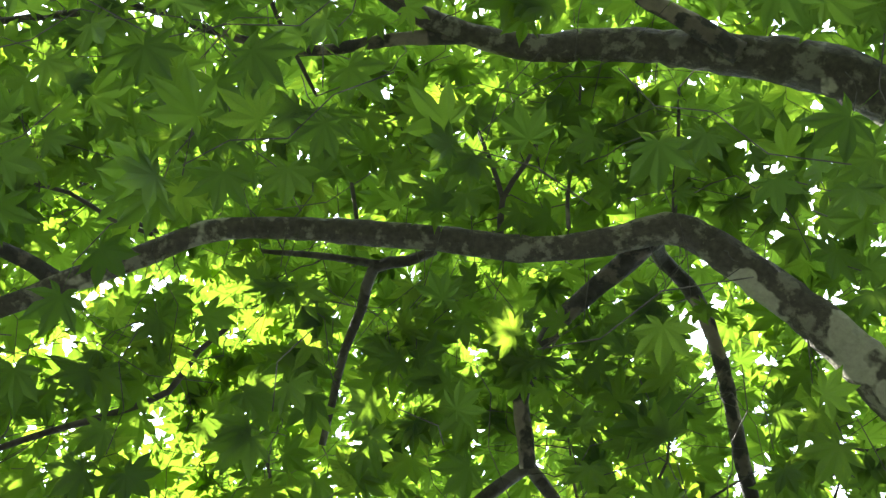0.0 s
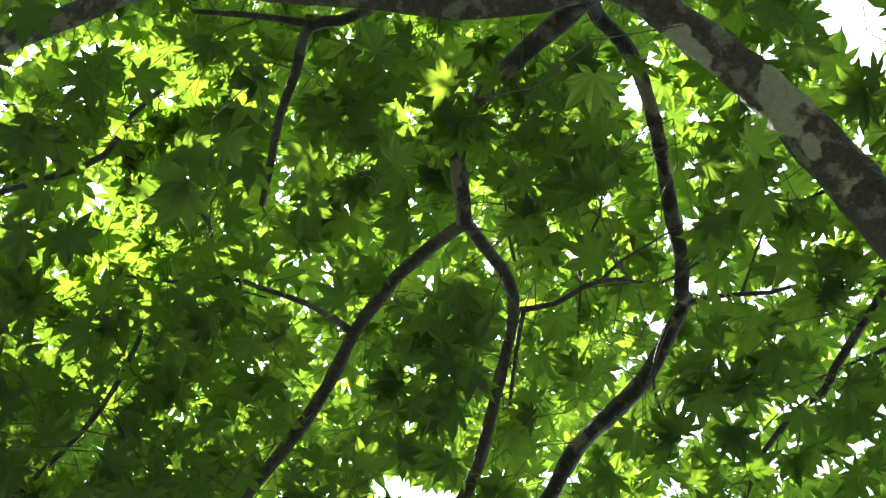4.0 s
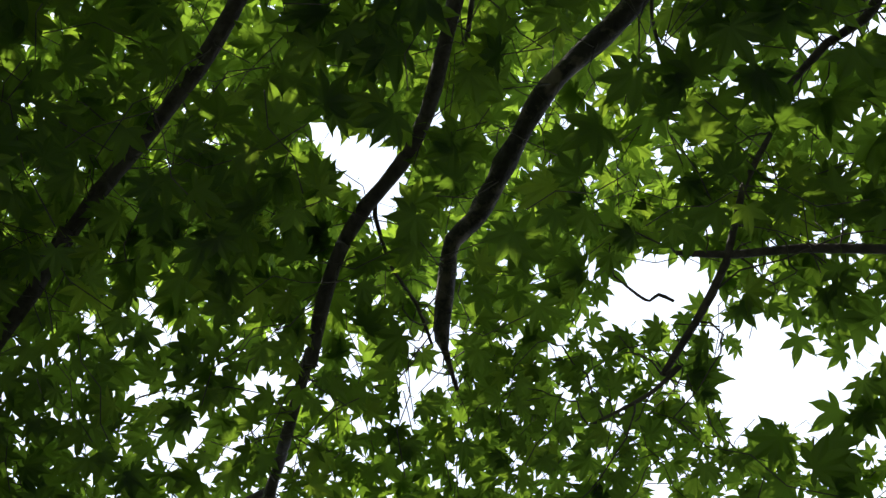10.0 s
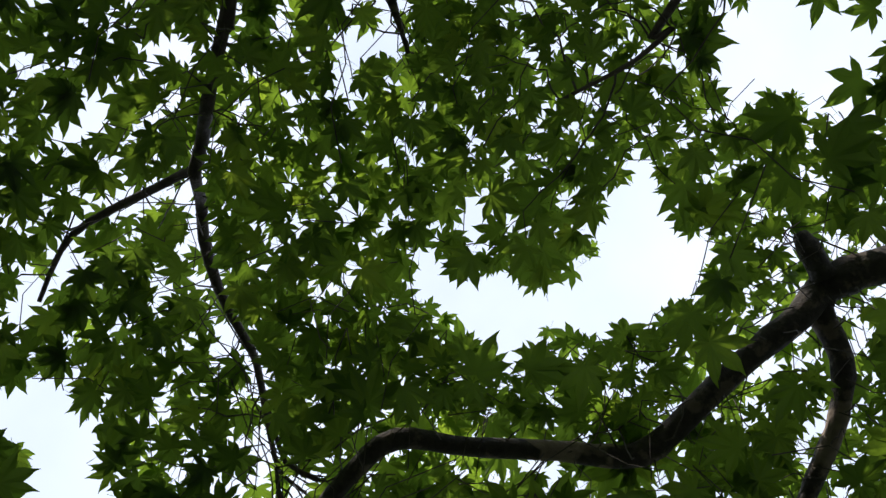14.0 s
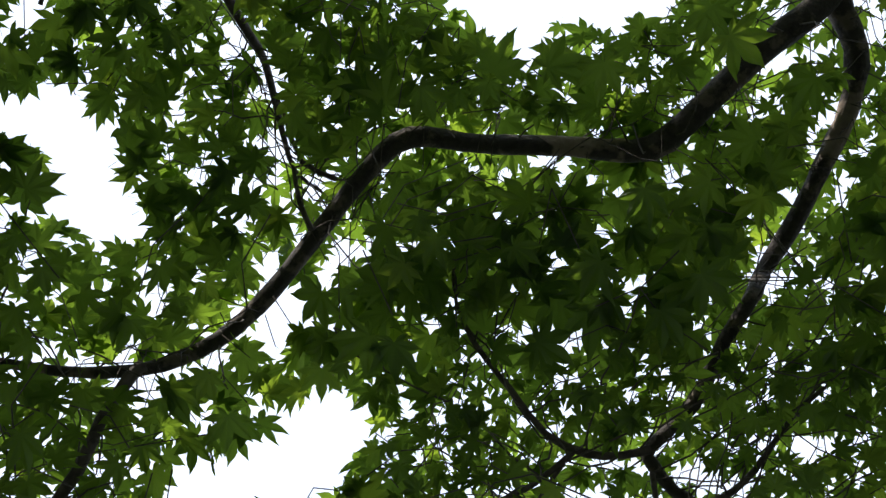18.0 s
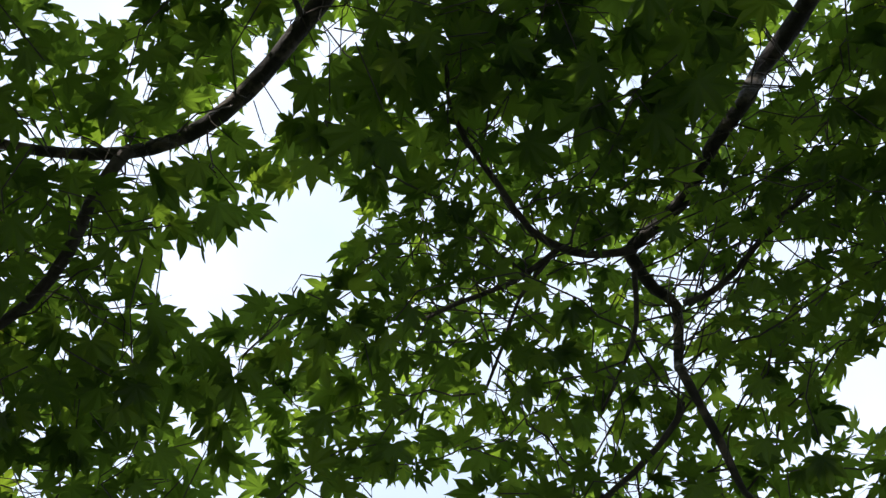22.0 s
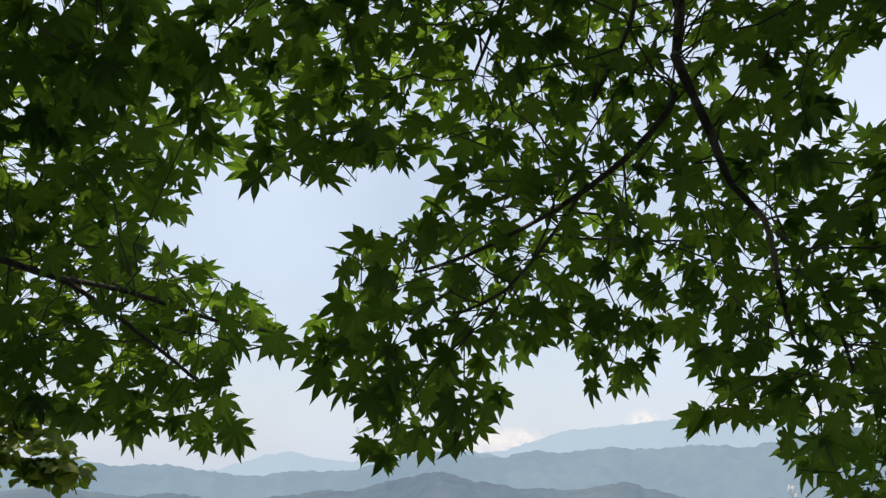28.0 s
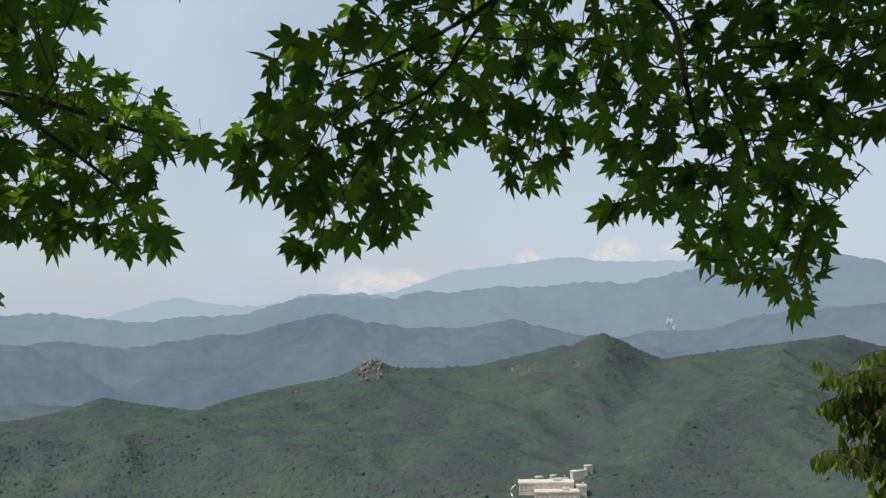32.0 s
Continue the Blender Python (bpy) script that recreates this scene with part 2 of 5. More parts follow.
def tube(path, sides, rng, rough=0.06):
    """A tapering round tube with small lumps along a path of (x, y, z, radius); closed at both ends."""
    n = len(path)
    tan = np.gradient(path[:, :3], axis=0)
    tan /= np.linalg.norm(tan, axis=1)[:, None] + 1e-9
    up = np.array([0.31, 0.22, 0.92])
    verts = []
    side = np.cross(tan[0], up)
    for i in range(n):
        side = side - tan[i] * side.dot(tan[i])
        side /= np.linalg.norm(side) + 1e-9
        other = np.cross(tan[i], side)
        ang = np.arange(sides) / sides * 2 * np.pi
        rad = max(path[i, 3], 0.0012) * (1 + rough * rng.standard_normal(sides) + rough * 1.2 * rng.standard_normal())
        verts.append(path[i, :3] + rad[:, None] * (np.cos(ang)[:, None] * side + np.sin(ang)[:, None] * other))
    verts = np.concatenate(verts + [path[:1, :3], path[-1:, :3]])
    tris = []
    for i in range(n - 1):
        for k in range(sides):
            a, b = i * sides + k, i * sides + (k + 1) % sides
            tris += [(a, b, b + sides), (a, b + sides, a + sides)]
    for k in range(sides):
        tris.append((n * sides, (k + 1) % sides, k))
        tris.append((n * sides + 1, (n - 1) * sides + k, (n - 1) * sides + (k + 1) % sides))
    return verts, np.array(tris)


# ---- leaves ----
def maple_blade(rng, lobes=7):
    """A maple leaf of unit span in its own plane, stalk at the origin, tip along +y, with a thin stalk behind: seven
    lance-shaped lobes with long tips, folded a little along their midribs and drooping outwards."""
    angles = np.radians([-122, -80, -39, 0, 39, 80, 122] if lobes == 7 else [-95, -47, 0, 47, 95])
    length = np.array([0.40, 0.70, 0.92, 1.0, 0.92, 0.70, 0.40] if lobes == 7 else [0.6, 0.88, 1.0, 0.88, 0.6]) * 0.60
    length = length * (1 + 0.05 * rng.standard_normal(lobes))
    angles = angles + 0.04 * rng.standard_normal(lobes)
    droop = 0.10 + 0.28 * rng.random()
    pts, tris = [(0, 0, 0.0)], []

    def put(ang, r, off, z):
        x, y = np.sin(ang) * r + np.cos(ang) * off, np.cos(ang) * r - np.sin(ang) * off
        pts.append((x, y, z - droop * r * r))
        return len(pts) - 1
    rim = []
    for i in range(lobes):
        a, s, w = angles[i], length[i], 1 + 0.08 * rng.standard_normal()
        if i == 0:
            rim.append(put(a - 0.45, 0.10, 0, 0.0))
        rim.append(put(a, 0.58 * s, -0.185 * s * w, 0.010))
        rim.append(put(a, 0.76 * s, -0.130 * s * w, 0.012))
        rim.append(put(a, 0.92 * s, -0.048 * s, 0.0))
        rim.append(put(a + 0.03 * rng.standard_normal(), s * 1.10, 0, -0.02))
        rim.append(put(a, 0.92 * s, 0.048 * s, 0.0))
        rim.append(put(a, 0.76 * s, 0.130 * s * w, 0.012))
        rim.append(put(a, 0.58 * s, 0.185 * s * w, 0.010))
        if i < lobes - 1:
            mid, low = (a + angles[i + 1]) / 2, min(s, length[i + 1])
            rim.append(put(mid, 0.47 * low + 0.02, 0, 0.016))
        else:
            rim.append(put(a + 0.45, 0.10, 0, 0.0))
    for u, v in zip(rim[:-1], rim[1:]):
        tris.append((0, v, u))
    k = len(pts)
    pts += [(0.006, -0.42, 0.05), (-0.006, -0.42, 0.05)]
    tris.append((0, k, k + 1))
    return np.array(pts), np.array(tris)


def long_blade(rng):
    """A long toothless leaf, pointed at both ends, folded along its midrib and hanging over."""
    pts, tris = [(0, 0, 0)], []
    for i in range(1, 7):
        y = i / 6
        w = 0.17 * math.sin(math.pi * min(1, y * 0.97) ** 0.8)
        z = -0.35 * y * y
        pts += [(-w, y, z + w * 0.35), (0, y, z), (w, y, z + w * 0.35)]
        b = 1 + (i - 1) * 3
        if i == 1:
            tris += [(0, b + 1, b), (0, b + 2, b + 1)]
        else:
            a = b - 3
            tris += [(a, a + 1, b + 1), (a, b + 1, b), (a + 1, a + 2, b + 2), (a + 1, b + 2, b + 1)]
    return np.array(pts, float), np.array(tris)


def oblong_blade(rng):
    """A broad leaf, widest beyond its middle, with a blunt tip and a waved rim."""
    pts, tris, swing = [(0, 0, 0)], [], rng.uniform(-0.06, 0.06)
    for i in range(1, 9):
        y = i / 8
        w = 0.27 * math.sin(math.pi * min(1, 0.06 + y * 0.925) ** 1.25) ** 0.8
        z = -0.22 * y * y + 0.02 * math.sin(i * 2.1)
        x = swing * math.sin(math.pi * y)
        left, right = (w * rng.uniform(0.88, 1.1) for _ in range(2))
        pts += [(x - left, y, z + left * 0.3), (x, y, z), (x + right, y, z + right * 0.3)]
        b = 1 + (i - 1) * 3
        if i == 1:
            tris += [(0, b + 1, b), (0, b + 2, b + 1)]
        else:
            a = b - 3
            tris += [(a, a + 1, b + 1), (a, b + 1, b), (a + 1, a + 2, b + 2), (a + 1, b + 2, b + 1)]
    return np.array(pts, float), np.array(tris)


def frames_for(axis, normal):
    """Rotation matrices whose y is the leaf's axis and whose z is as near the normal as can be."""
    y = axis / (np.linalg.norm(axis, axis=1)[:, None] + 1e-9)
    x = np.cross(y, normal)
    x /= np.linalg.norm(x, axis=1)[:, None] + 1e-9
    z = np.cross(x, y)
    return np.stack([x, y, z], axis=2)


def many_leaves(name, blades, pos, rot, size, kinds, mat):
    vs, ts, base = [], [], 0
    for k, (bv, bt) in enumerate(blades):
        pick = np.nonzero(kinds == k)[0]
        if not len(pick):
            continue
        v = np.einsum("nij,vj->nvi", rot[pick], bv) * size[pick, None, None] + pos[pick, None, :]
        t = bt[None] + (np.arange(len(pick)) * len(bv))[:, None, None] + base
        vs.append(v.reshape(-1, 3))
        ts.append(t.reshape(-1, 3))
        base += len(pick) * len(bv)
    return raw_mesh(name, np.concatenate(vs), np.concatenate(ts), mat)


# ---- the crown: where its leaves hang, as height angle (90 is straight up), side angle and distance from the camera's stands ----
HIGH_STAND = np.array([0.0, 0.2, 2.1])
LOW_STAND = np.array([0.0, 0.0, 1.1])
OPENINGS = []


def opening(stand, *outline):
    """A hole in the crown, shaped to fit the camera's view: its outline in height and side angles about one of the two
    standpoints.
    """
    OPENINGS.append((stand, np.array(outline)))


opening(LOW_STAND, (100.0, 15.5), (101.0, 18.4), (97.7, 18.4), (98.3, 16.5), (98.9, 15.7))
opening(LOW_STAND, (96.0, 5.5), (97.1, 6.6), (96.4, 7.3), (95.6, 7.5), (95.0, 6.3))
opening(LOW_STAND, (90.3, 8.7), (90.8, 9.5), (89.7, 9.6), (89.2, 9.1))
opening(LOW_STAND, (77.8, -5.8), (77.4, -3.8), (76.5, -1.9), (75.4, -2.4), (74.3, -3.6), (73.8, -4.7), (75.7, -4.4), (76.6, -5.5))
opening(LOW_STAND, (70.6, 5.2), (72.1, 6.3), (72.0, 8.0), (70.6, 9.1), (70.5, 7.4), (69.8, 5.7))
opening(LOW_STAND, (69.0, 9.3), (70.1, 11.3), (70.9, 12.9), (71.9, 14.3), (71.4, 15.5), (70.8, 16.4), (69.2, 16.4), (68.7, 15.4), (67.9, 16.3), (66.3, 14.2),
        (66.4, 9.1))
opening(HIGH_STAND, (67.4, 9.1), (68.3, 9.8), (68.7, 10.6), (68.2, 12.0), (68.3, 13.3), (68.0, 14.7), (67.5, 15.2), (67.0, 13.3), (65.9, 13.0), (65.3, 11.9), (65.4, 10.3),
        (64.6, 9.6), (64.3, 8.7), (65.5, 8.3), (66.3, 9.1))
opening(HIGH_STAND, (77.0, -7.7), (75.9, -7.1), (74.9, -6.0), (73.9, -4.7), (71.7, -4.5), (69.7, -3.7), (71.1, -3.2), (72.5, -3.3), (73.3, -2.6), (73.9, -1.9),
        (74.6, -2.7), (75.3, -4.3), (76.1, -5.4), (77.0, -6.5))
opening(HIGH_STAND, (63.2, 15.9), (64.0, 16.7), (64.6, 18.0), (64.0, 18.8), (63.9, 20.3), (64.7, 22.6), (64.3, 25.0), (58.0, 24.7), (58.1, 21.5), (58.8, 19.8),
        (59.4, 19.3), (59.4, 17.3), (60.8, 17.7), (61.6, 16.9), (60.6, 16.0), (59.8, 15.9), (58.6, 17.0), (58.0, 16.4), (59.8, 14.9), (61.2, 15.0), (62.1, 15.6))
opening(HIGH_STAND, (59.3, -15.1), (60.1, -14.5), (59.3, -13.7), (58.4, -14.4), (57.6, -14.9), (57.4, -16.4), (57.9, -16.7), (58.2, -15.4))
opening(HIGH_STAND, (61.5, -12.2), (62.8, -11.4), (62.8, -10.3), (61.8, -10.6), (61.2, -12.0))
opening(HIGH_STAND, (62.2, -3.3), (62.7, -2.2), (62.2, -0.5), (60.9, -0.4), (61.5, -1.9), (61.2, -2.7))
opening(HIGH_STAND, (53.9, 2.3), (54.6, 3.5), (54.2, 4.9), (53.1, 4.4), (52.8, 2.7))
opening(HIGH_STAND, (56.6, 11.0), (56.4, 11.8), (54.6, 12.2), (53.2, 12.0), (52.1, 13.5), (51.2, 14.8), (50.4, 13.8), (49.0, 13.0), (48.5, 11.6), (47.7, 10.6), (48.3, 9.9),
        (47.4, 9.1), (48.3, 7.8), (48.6, 7.0), (47.2, 5.6), (46.7, 5.3), (47.1, 3.4), (47.8, 2.5), (48.7, 2.1), (49.2, 1.0), (49.8, -0.1), (50.4, -0.4), (51.2, 0.4),
        (52.0, 0.3), (51.4, 1.3), (50.6, 1.7), (50.1, 1.5), (49.7, 3.5), (50.6, 4.6), (48.9, 6.2), (49.8, 7.6), (50.2, 8.7), (51.0, 8.3), (51.7, 9.0), (51.6, 9.8),
        (52.1, 10.7), (53.0, 9.9), (53.8, 10.0), (54.9, 10.8), (55.7, 10.5))
opening(HIGH_STAND, (58.9, -15.8), (58.9, -14.8), (60.0, -14.4), (58.9, -14.0), (57.9, -15.1), (57.2, -16.5))
opening(HIGH_STAND, (50.1, -16.6), (49.0, -17.6), (48.8, -19.1), (49.8, -19.1), (50.4, -17.6))
opening(HIGH_STAND, (46.2, -17.2), (44.8, -16.2), (43.6, -15.5), (42.7, -14.9), (41.9, -15.4), (41.3, -14.8), (39.9, -14.9), (39.0, -13.8), (38.6, -13.2), (38.1, -14.8),
        (38.6, -16.2), (40.0, -16.3), (41.5, -17.4), (42.6, -18.1), (43.0, -17.6), (44.1, -18.3), (43.8, -19.3), (44.0, -21.2), (45.9, -21.1), (45.5, -19.0),
        (45.7, -17.7))
opening(HIGH_STAND, (40.3, -16.1), (40.7, -16.6), (40.7, -18.2), (40.5, -19.2), (40.6, -21.4), (40.1, -21.4), (39.8, -17.7), (39.0, -17.2), (38.6, -15.4), (39.4, -15.9))
opening(HIGH_STAND, (36.4, -8.8), (37.3, -7.7), (37.0, -6.9), (36.4, -7.7), (35.6, -8.3))
opening(HIGH_STAND, (35.5, -6.9), (34.7, -6.5), (34.1, -7.2), (32.8, -7.2), (34.2, -8.6), (35.0, -7.5))
opening(HIGH_STAND, (35.1, -7.5), (35.6, -6.4), (34.8, -6.1), (34.2, -6.8), (33.7, -7.1))
opening(HIGH_STAND, (37.5, -4.7), (38.0, -3.6), (36.9, -3.6), (36.1, -4.5))
opening(HIGH_STAND, (29.3, -7.8), (30.1, -6.7), (30.2, -4.8), (29.9, -3.7), (29.1, -3.1), (28.3, -3.8), (27.5, -4.2), (26.4, -4.5), (26.1, -6.3), (25.9, -7.4),
        (24.9, -9.0), (23.5, -10.5), (22.7, -11.0), (23.3, -11.9), (24.4, -12.2), (24.9, -11.8), (25.2, -13.0), (26.9, -13.2), (27.4, -11.9), (27.1, -10.8),
        (27.9, -9.2), (28.4, -7.8))
opening(HIGH_STAND, (19.9, -13.6), (19.7, -12.4), (18.9, -11.9), (18.3, -11.3), (17.2, -11.1), (17.8, -11.9), (18.9, -12.7))
opening(HIGH_STAND, (20.9, 13.9), (21.3, 15.0), (20.3, 15.2), (19.5, 14.1))
opening(HIGH_STAND, (21.8, 2.1), (22.6, 3.2), (21.7, 3.5), (21.1, 2.6))
opening(HIGH_STAND, (27.2, 16.4), (28.2, 17.4), (26.2, 17.4), (26.2, 16.7))
opening(HIGH_STAND, (14.8, 10.9), (15.2, 12.1), (14.4, 12.1), (14.1, 11.2))
opening(HIGH_STAND, (13.5, 4.0), (13.5, 5.6), (12.4, 5.5), (12.7, 4.5))
opening(HIGH_STAND, (15.0, -10.2), (15.3, -9.3), (14.2, -8.5), (14.3, -7.7), (15.7, -6.8), (15.0, -5.5), (14.7, -3.8), (15.2, -2.7), (15.2, -1.1), (15.7, -0.4),
        (16.6, 1.2), (16.3, 2.0), (15.5, 1.1), (14.6, 0.3), (14.4, 0.6), (13.5, -0.5), (13.0, -1.6), (12.7, -3.3), (11.9, -4.4), (10.8, -4.1), (9.5, -4.4), (9.0, -5.5),
        (7.9, -6.0), (8.4, -6.5), (9.2, -7.4), (10.3, -7.9), (10.3, -9.2), (11.3, -9.8), (11.7, -11.4), (12.3, -12.7), (12.8, -12.2), (12.8, -11.4), (13.6, -10.3),
        (14.2, -10.1))
opening(HIGH_STAND, (20.0, 19.1), (21.1, 19.8), (22.0, 20.3), (22.8, 23.4), (18.1, 23.4), (18.1, 21.3), (18.4, 20.3), (18.6, 19.3))
opening(HIGH_STAND, (-10.4, -21.2), (4.0, -21.9), (3.7, -19.0), (3.2, -18.0), (2.6, -16.4), (2.9, -15.7), (2.1, -14.4), (2.6, -13.1), (3.2, -12.3), (2.4, -11.5),
        (1.8, -10.4), (2.1, -9.6), (1.5, -8.5), (2.6, -7.9), (3.2, -7.4), (3.8, -9.0), (4.3, -8.2), (5.4, -9.0), (6.8, -8.2), (6.3, -7.1), (7.4, -6.2), (8.5, -6.8),
        (9.6, -7.9), (10.7, -9.3), (11.3, -10.6), (11.8, -12.7), (12.9, -12.9), (12.8, -11.9), (13.7, -10.3), (14.7, -10.0), (15.1, -8.9), (14.4, -7.6), (15.1, -6.8),
        (15.4, -6.2), (14.8, -4.0), (15.1, -2.9), (15.4, -1.0), (15.9, 0.3), (15.6, 1.2), (14.6, 0.1), (13.7, -0.5), (13.2, -1.9), (12.6, -3.8), (11.5, -4.3),
        (10.4, -3.8), (9.3, -5.2), (7.9, -5.5), (6.8, -5.9), (5.4, -5.2), (4.9, -4.6), (4.9, -3.3), (4.3, -2.7), (3.5, -2.4), (2.9, -3.8), (1.5, -3.5), (1.5, -2.1),
        (1.5, -0.5), (1.8, 0.9), (2.4, 2.3), (2.9, 3.7), (4.1, 3.4), (4.3, 4.6), (5.7, 3.7), (6.3, 5.4), (7.7, 6.7), (6.6, 7.6), (4.9, 8.4), (4.9, 9.5), (5.2, 10.9),
        (6.3, 11.9), (6.0, 13.3), (5.2, 13.0), (4.1, 11.9), (3.3, 12.7), (3.5, 14.3), (3.0, 15.4), (3.0, 16.4), (1.6, 16.9), (0.2, 17.4), (0.5, 18.7), (-0.3, 19.4),
        (-0.9, 20.4), (-10.3, 19.9))
opening(HIGH_STAND, (1.1, 17.1), (0.2, 17.6), (-0.4, 19.2), (-1.3, 20.2), (-2.3, 22.3), (-0.8, 23.1), (1.8, 24.2), (3.0, 24.0), (3.8, 24.5), (5.0, 24.0), (5.6, 25.5),
        (7.0, 25.5), (7.6, 27.4), (8.6, 43.7), (-23.5, 40.5), (-21.6, 15.3))
opening(HIGH_STAND, (4.0, -20.9), (-17.9, -19.4), (-17.9, -36.7), (1.5, -38.9), (2.1, -27.4))


def dome(a, b, d, centre=HIGH_STAND):
    a, b = np.radians(a), np.radians(b)
    return centre + np.stack([np.sin(b), np.cos(b) * np.cos(a), np.cos(b) * np.sin(a)], axis=-1) * np.asarray(d)[..., None]


def dome_angles(p, centre=HIGH_STAND):
    v = p - centre
    r = np.linalg.norm(v, axis=1)
    return np.degrees(np.arctan2(v[:, 2], v[:, 1])), np.degrees(np.arcsin(np.clip(v[:, 0] / r, -1, 1))), r


def open_sky(p, centres=(HIGH_STAND,)):
    """True for places that lie in one of the crown's holes or below its hem."""
    views = {id(q): dome_angles(p, q) for q in centres}
    gone = np.zeros(len(p), bool)
    for stand, ring in OPENINGS:
        if id(stand) not in views:
            continue
        a, b, _ = views[id(stand)]
        near = np.nonzero((a > ring[:, 0].min()) & (a < ring[:, 0].max()) & (b > ring[:, 1].min()) & (b < ring[:, 1].max()))[0]
        if not len(near):
            continue
        x, y, odd = a[near], b[near], np.zeros(len(near), bool)
        for (x0, y0), (x1, y1) in zip(ring, np.roll(ring, -1, axis=0)):
            if y0 != y1:
                odd ^= ((y0 > y) != (y1 > y)) & (x < (x1 - x0) * (y - y0) / (y1 - y0) + x0)
        gone[near] |= odd
    return gone


# boughs: whose, what, and points of (x, y, z, radius)
BOUGHS = []


def bough(tree, name, *points):
    BOUGHS.append((tree, name, list(points)))


bough("A", "limb", (1.221, 0.389, 3.765, 0.0892), (1.051, 0.169, 3.857, 0.0748), (0.887, -0.044, 3.917, 0.0662), (0.685, -0.283, 3.958, 0.0561), (0.503, -0.444, 3.974, 0.0489), (0.314, -0.571, 3.978, 0.0417), (0.145, -0.550, 3.997, 0.0360), (-0.054, -0.533, 4.004, 0.0345), (-0.282, -0.560, 3.986, 0.0345), (-0.507, -0.577, 3.953, 0.0317), (-0.698, -0.582, 3.912, 0.0288), (-0.856, -0.567, 3.872, 0.0288), (-1.024, -0.494, 3.830, 0.0288), (-1.147, -0.442, 3.791, 0.0288), (-1.297, -0.369, 3.734, 0.0245), (-1.528, -0.257, 3.624, 0.0173))
bough("A", "limb", (1.198, -0.627, 3.839, 0.0893), (0.975, -0.771, 3.892, 0.0774), (0.815, -0.881, 3.912, 0.0684), (0.664, -0.963, 3.925, 0.0625), (0.464, -1.013, 3.950, 0.0536), (0.255, -1.048, 3.965, 0.0446), (0.112, -1.061, 3.970, 0.0402), (-0.033, -1.057, 3.975, 0.0357), (-0.193, -1.090, 3.957, 0.0312), (-0.336, -1.141, 3.924, 0.0268), (-0.448, -1.205, 3.882, 0.0223), (-0.585, -1.283, 3.822, 0.0149))
bough("A", "branch", (0.469, -0.997, 3.900, 0.0322), (0.347, -1.079, 3.889, 0.0263), (0.223, -1.151, 3.873, 0.0220), (0.098, -1.222, 3.850, 0.0161))
bough("A", "branch", (-0.207, -1.088, 3.957, 0.0208), (-0.397, -1.081, 3.941, 0.0179), (-0.599, -1.049, 3.919, 0.0149), (-0.753, -1.062, 3.878, 0.0119), (-0.913, -1.097, 3.817, 0.0104), (-1.027, -1.122, 3.765, 0.0104), (-1.180, -1.089, 3.716, 0.0104), (-1.348, -1.048, 3.653, 0.0089))
bough("A", "branch", (-1.186, -0.426, 3.792, 0.0245), (-1.244, -0.470, 3.759, 0.0201), (-1.312, -0.505, 3.719, 0.0173), (-1.400, -0.550, 3.665, 0.0130))
bough("A", "branch", (0.262, -0.570, 4.035, 0.0293), (0.176, -0.498, 4.056, 0.0278), (0.088, -0.427, 4.072, 0.0263), (-0.001, -0.343, 4.086, 0.0249), (-0.059, -0.243, 4.096, 0.0220), (-0.090, -0.156, 4.102, 0.0205), (-0.080, -0.068, 4.107, 0.0205), (-0.074, 0.012, 4.109, 0.0205))
bough("A", "branch", (-0.073, 0.005, 4.154, 0.0193), (-0.171, 0.072, 4.149, 0.0193), (-0.255, 0.143, 4.141, 0.0179), (-0.309, 0.208, 4.132, 0.0179), (-0.370, 0.287, 4.119, 0.0179), (-0.439, 0.424, 4.094, 0.0193), (-0.514, 0.536, 4.064, 0.0179), (-0.629, 0.672, 4.013, 0.0179), (-0.713, 0.763, 3.971, 0.0179), (-0.780, 0.852, 3.928, 0.0164), (-0.770, 0.824, 3.916, 0.0165), (-0.829, 0.930, 3.860, 0.0165), (-0.898, 1.018, 3.801, 0.0165), (-0.951, 1.115, 3.738, 0.0151), (-0.990, 1.210, 3.675, 0.0138), (-1.046, 1.316, 3.590, 0.0110))
bough("A", "branch", (-0.073, 0.005, 4.154, 0.0179), (-0.002, 0.100, 4.154, 0.0179), (0.038, 0.160, 4.151, 0.0164), (0.049, 0.249, 4.145, 0.0164), (0.021, 0.367, 4.133, 0.0164), (-0.021, 0.527, 4.109, 0.0164), (-0.054, 0.643, 4.086, 0.0164), (-0.108, 0.741, 4.062, 0.0164), (-0.184, 0.823, 4.037, 0.0164), (-0.236, 0.904, 4.009, 0.0149), (-0.232, 0.894, 3.992, 0.0151), (-0.272, 0.995, 3.951, 0.0151), (-0.298, 1.118, 3.897, 0.0138), (-0.308, 1.128, 3.988, 0.0126), (-0.346, 1.244, 3.923, 0.0126), (-0.395, 1.408, 3.994, 0.0135), (-0.411, 1.456, 3.960, 0.0123), (-0.434, 1.606, 4.065, 0.0131), (-0.432, 1.663, 4.024, 0.0120), (-0.405, 1.749, 3.963, 0.0108), (-0.360, 1.826, 3.908, 0.0096), (-0.332, 1.873, 3.872, 0.0084), (-0.300, 1.965, 3.744, 0.0060), (-0.279, 2.013, 3.691, 0.0048), (-0.228, 2.044, 3.661, 0.0036))
bough("A", "twig_branch", (-0.438, 1.540, 4.109, 0.0108), (-0.546, 1.571, 4.059, 0.0096), (-0.654, 1.599, 4.003, 0.0084), (-0.706, 1.634, 3.957, 0.0060), (-0.747, 1.705, 3.884, 0.0048))
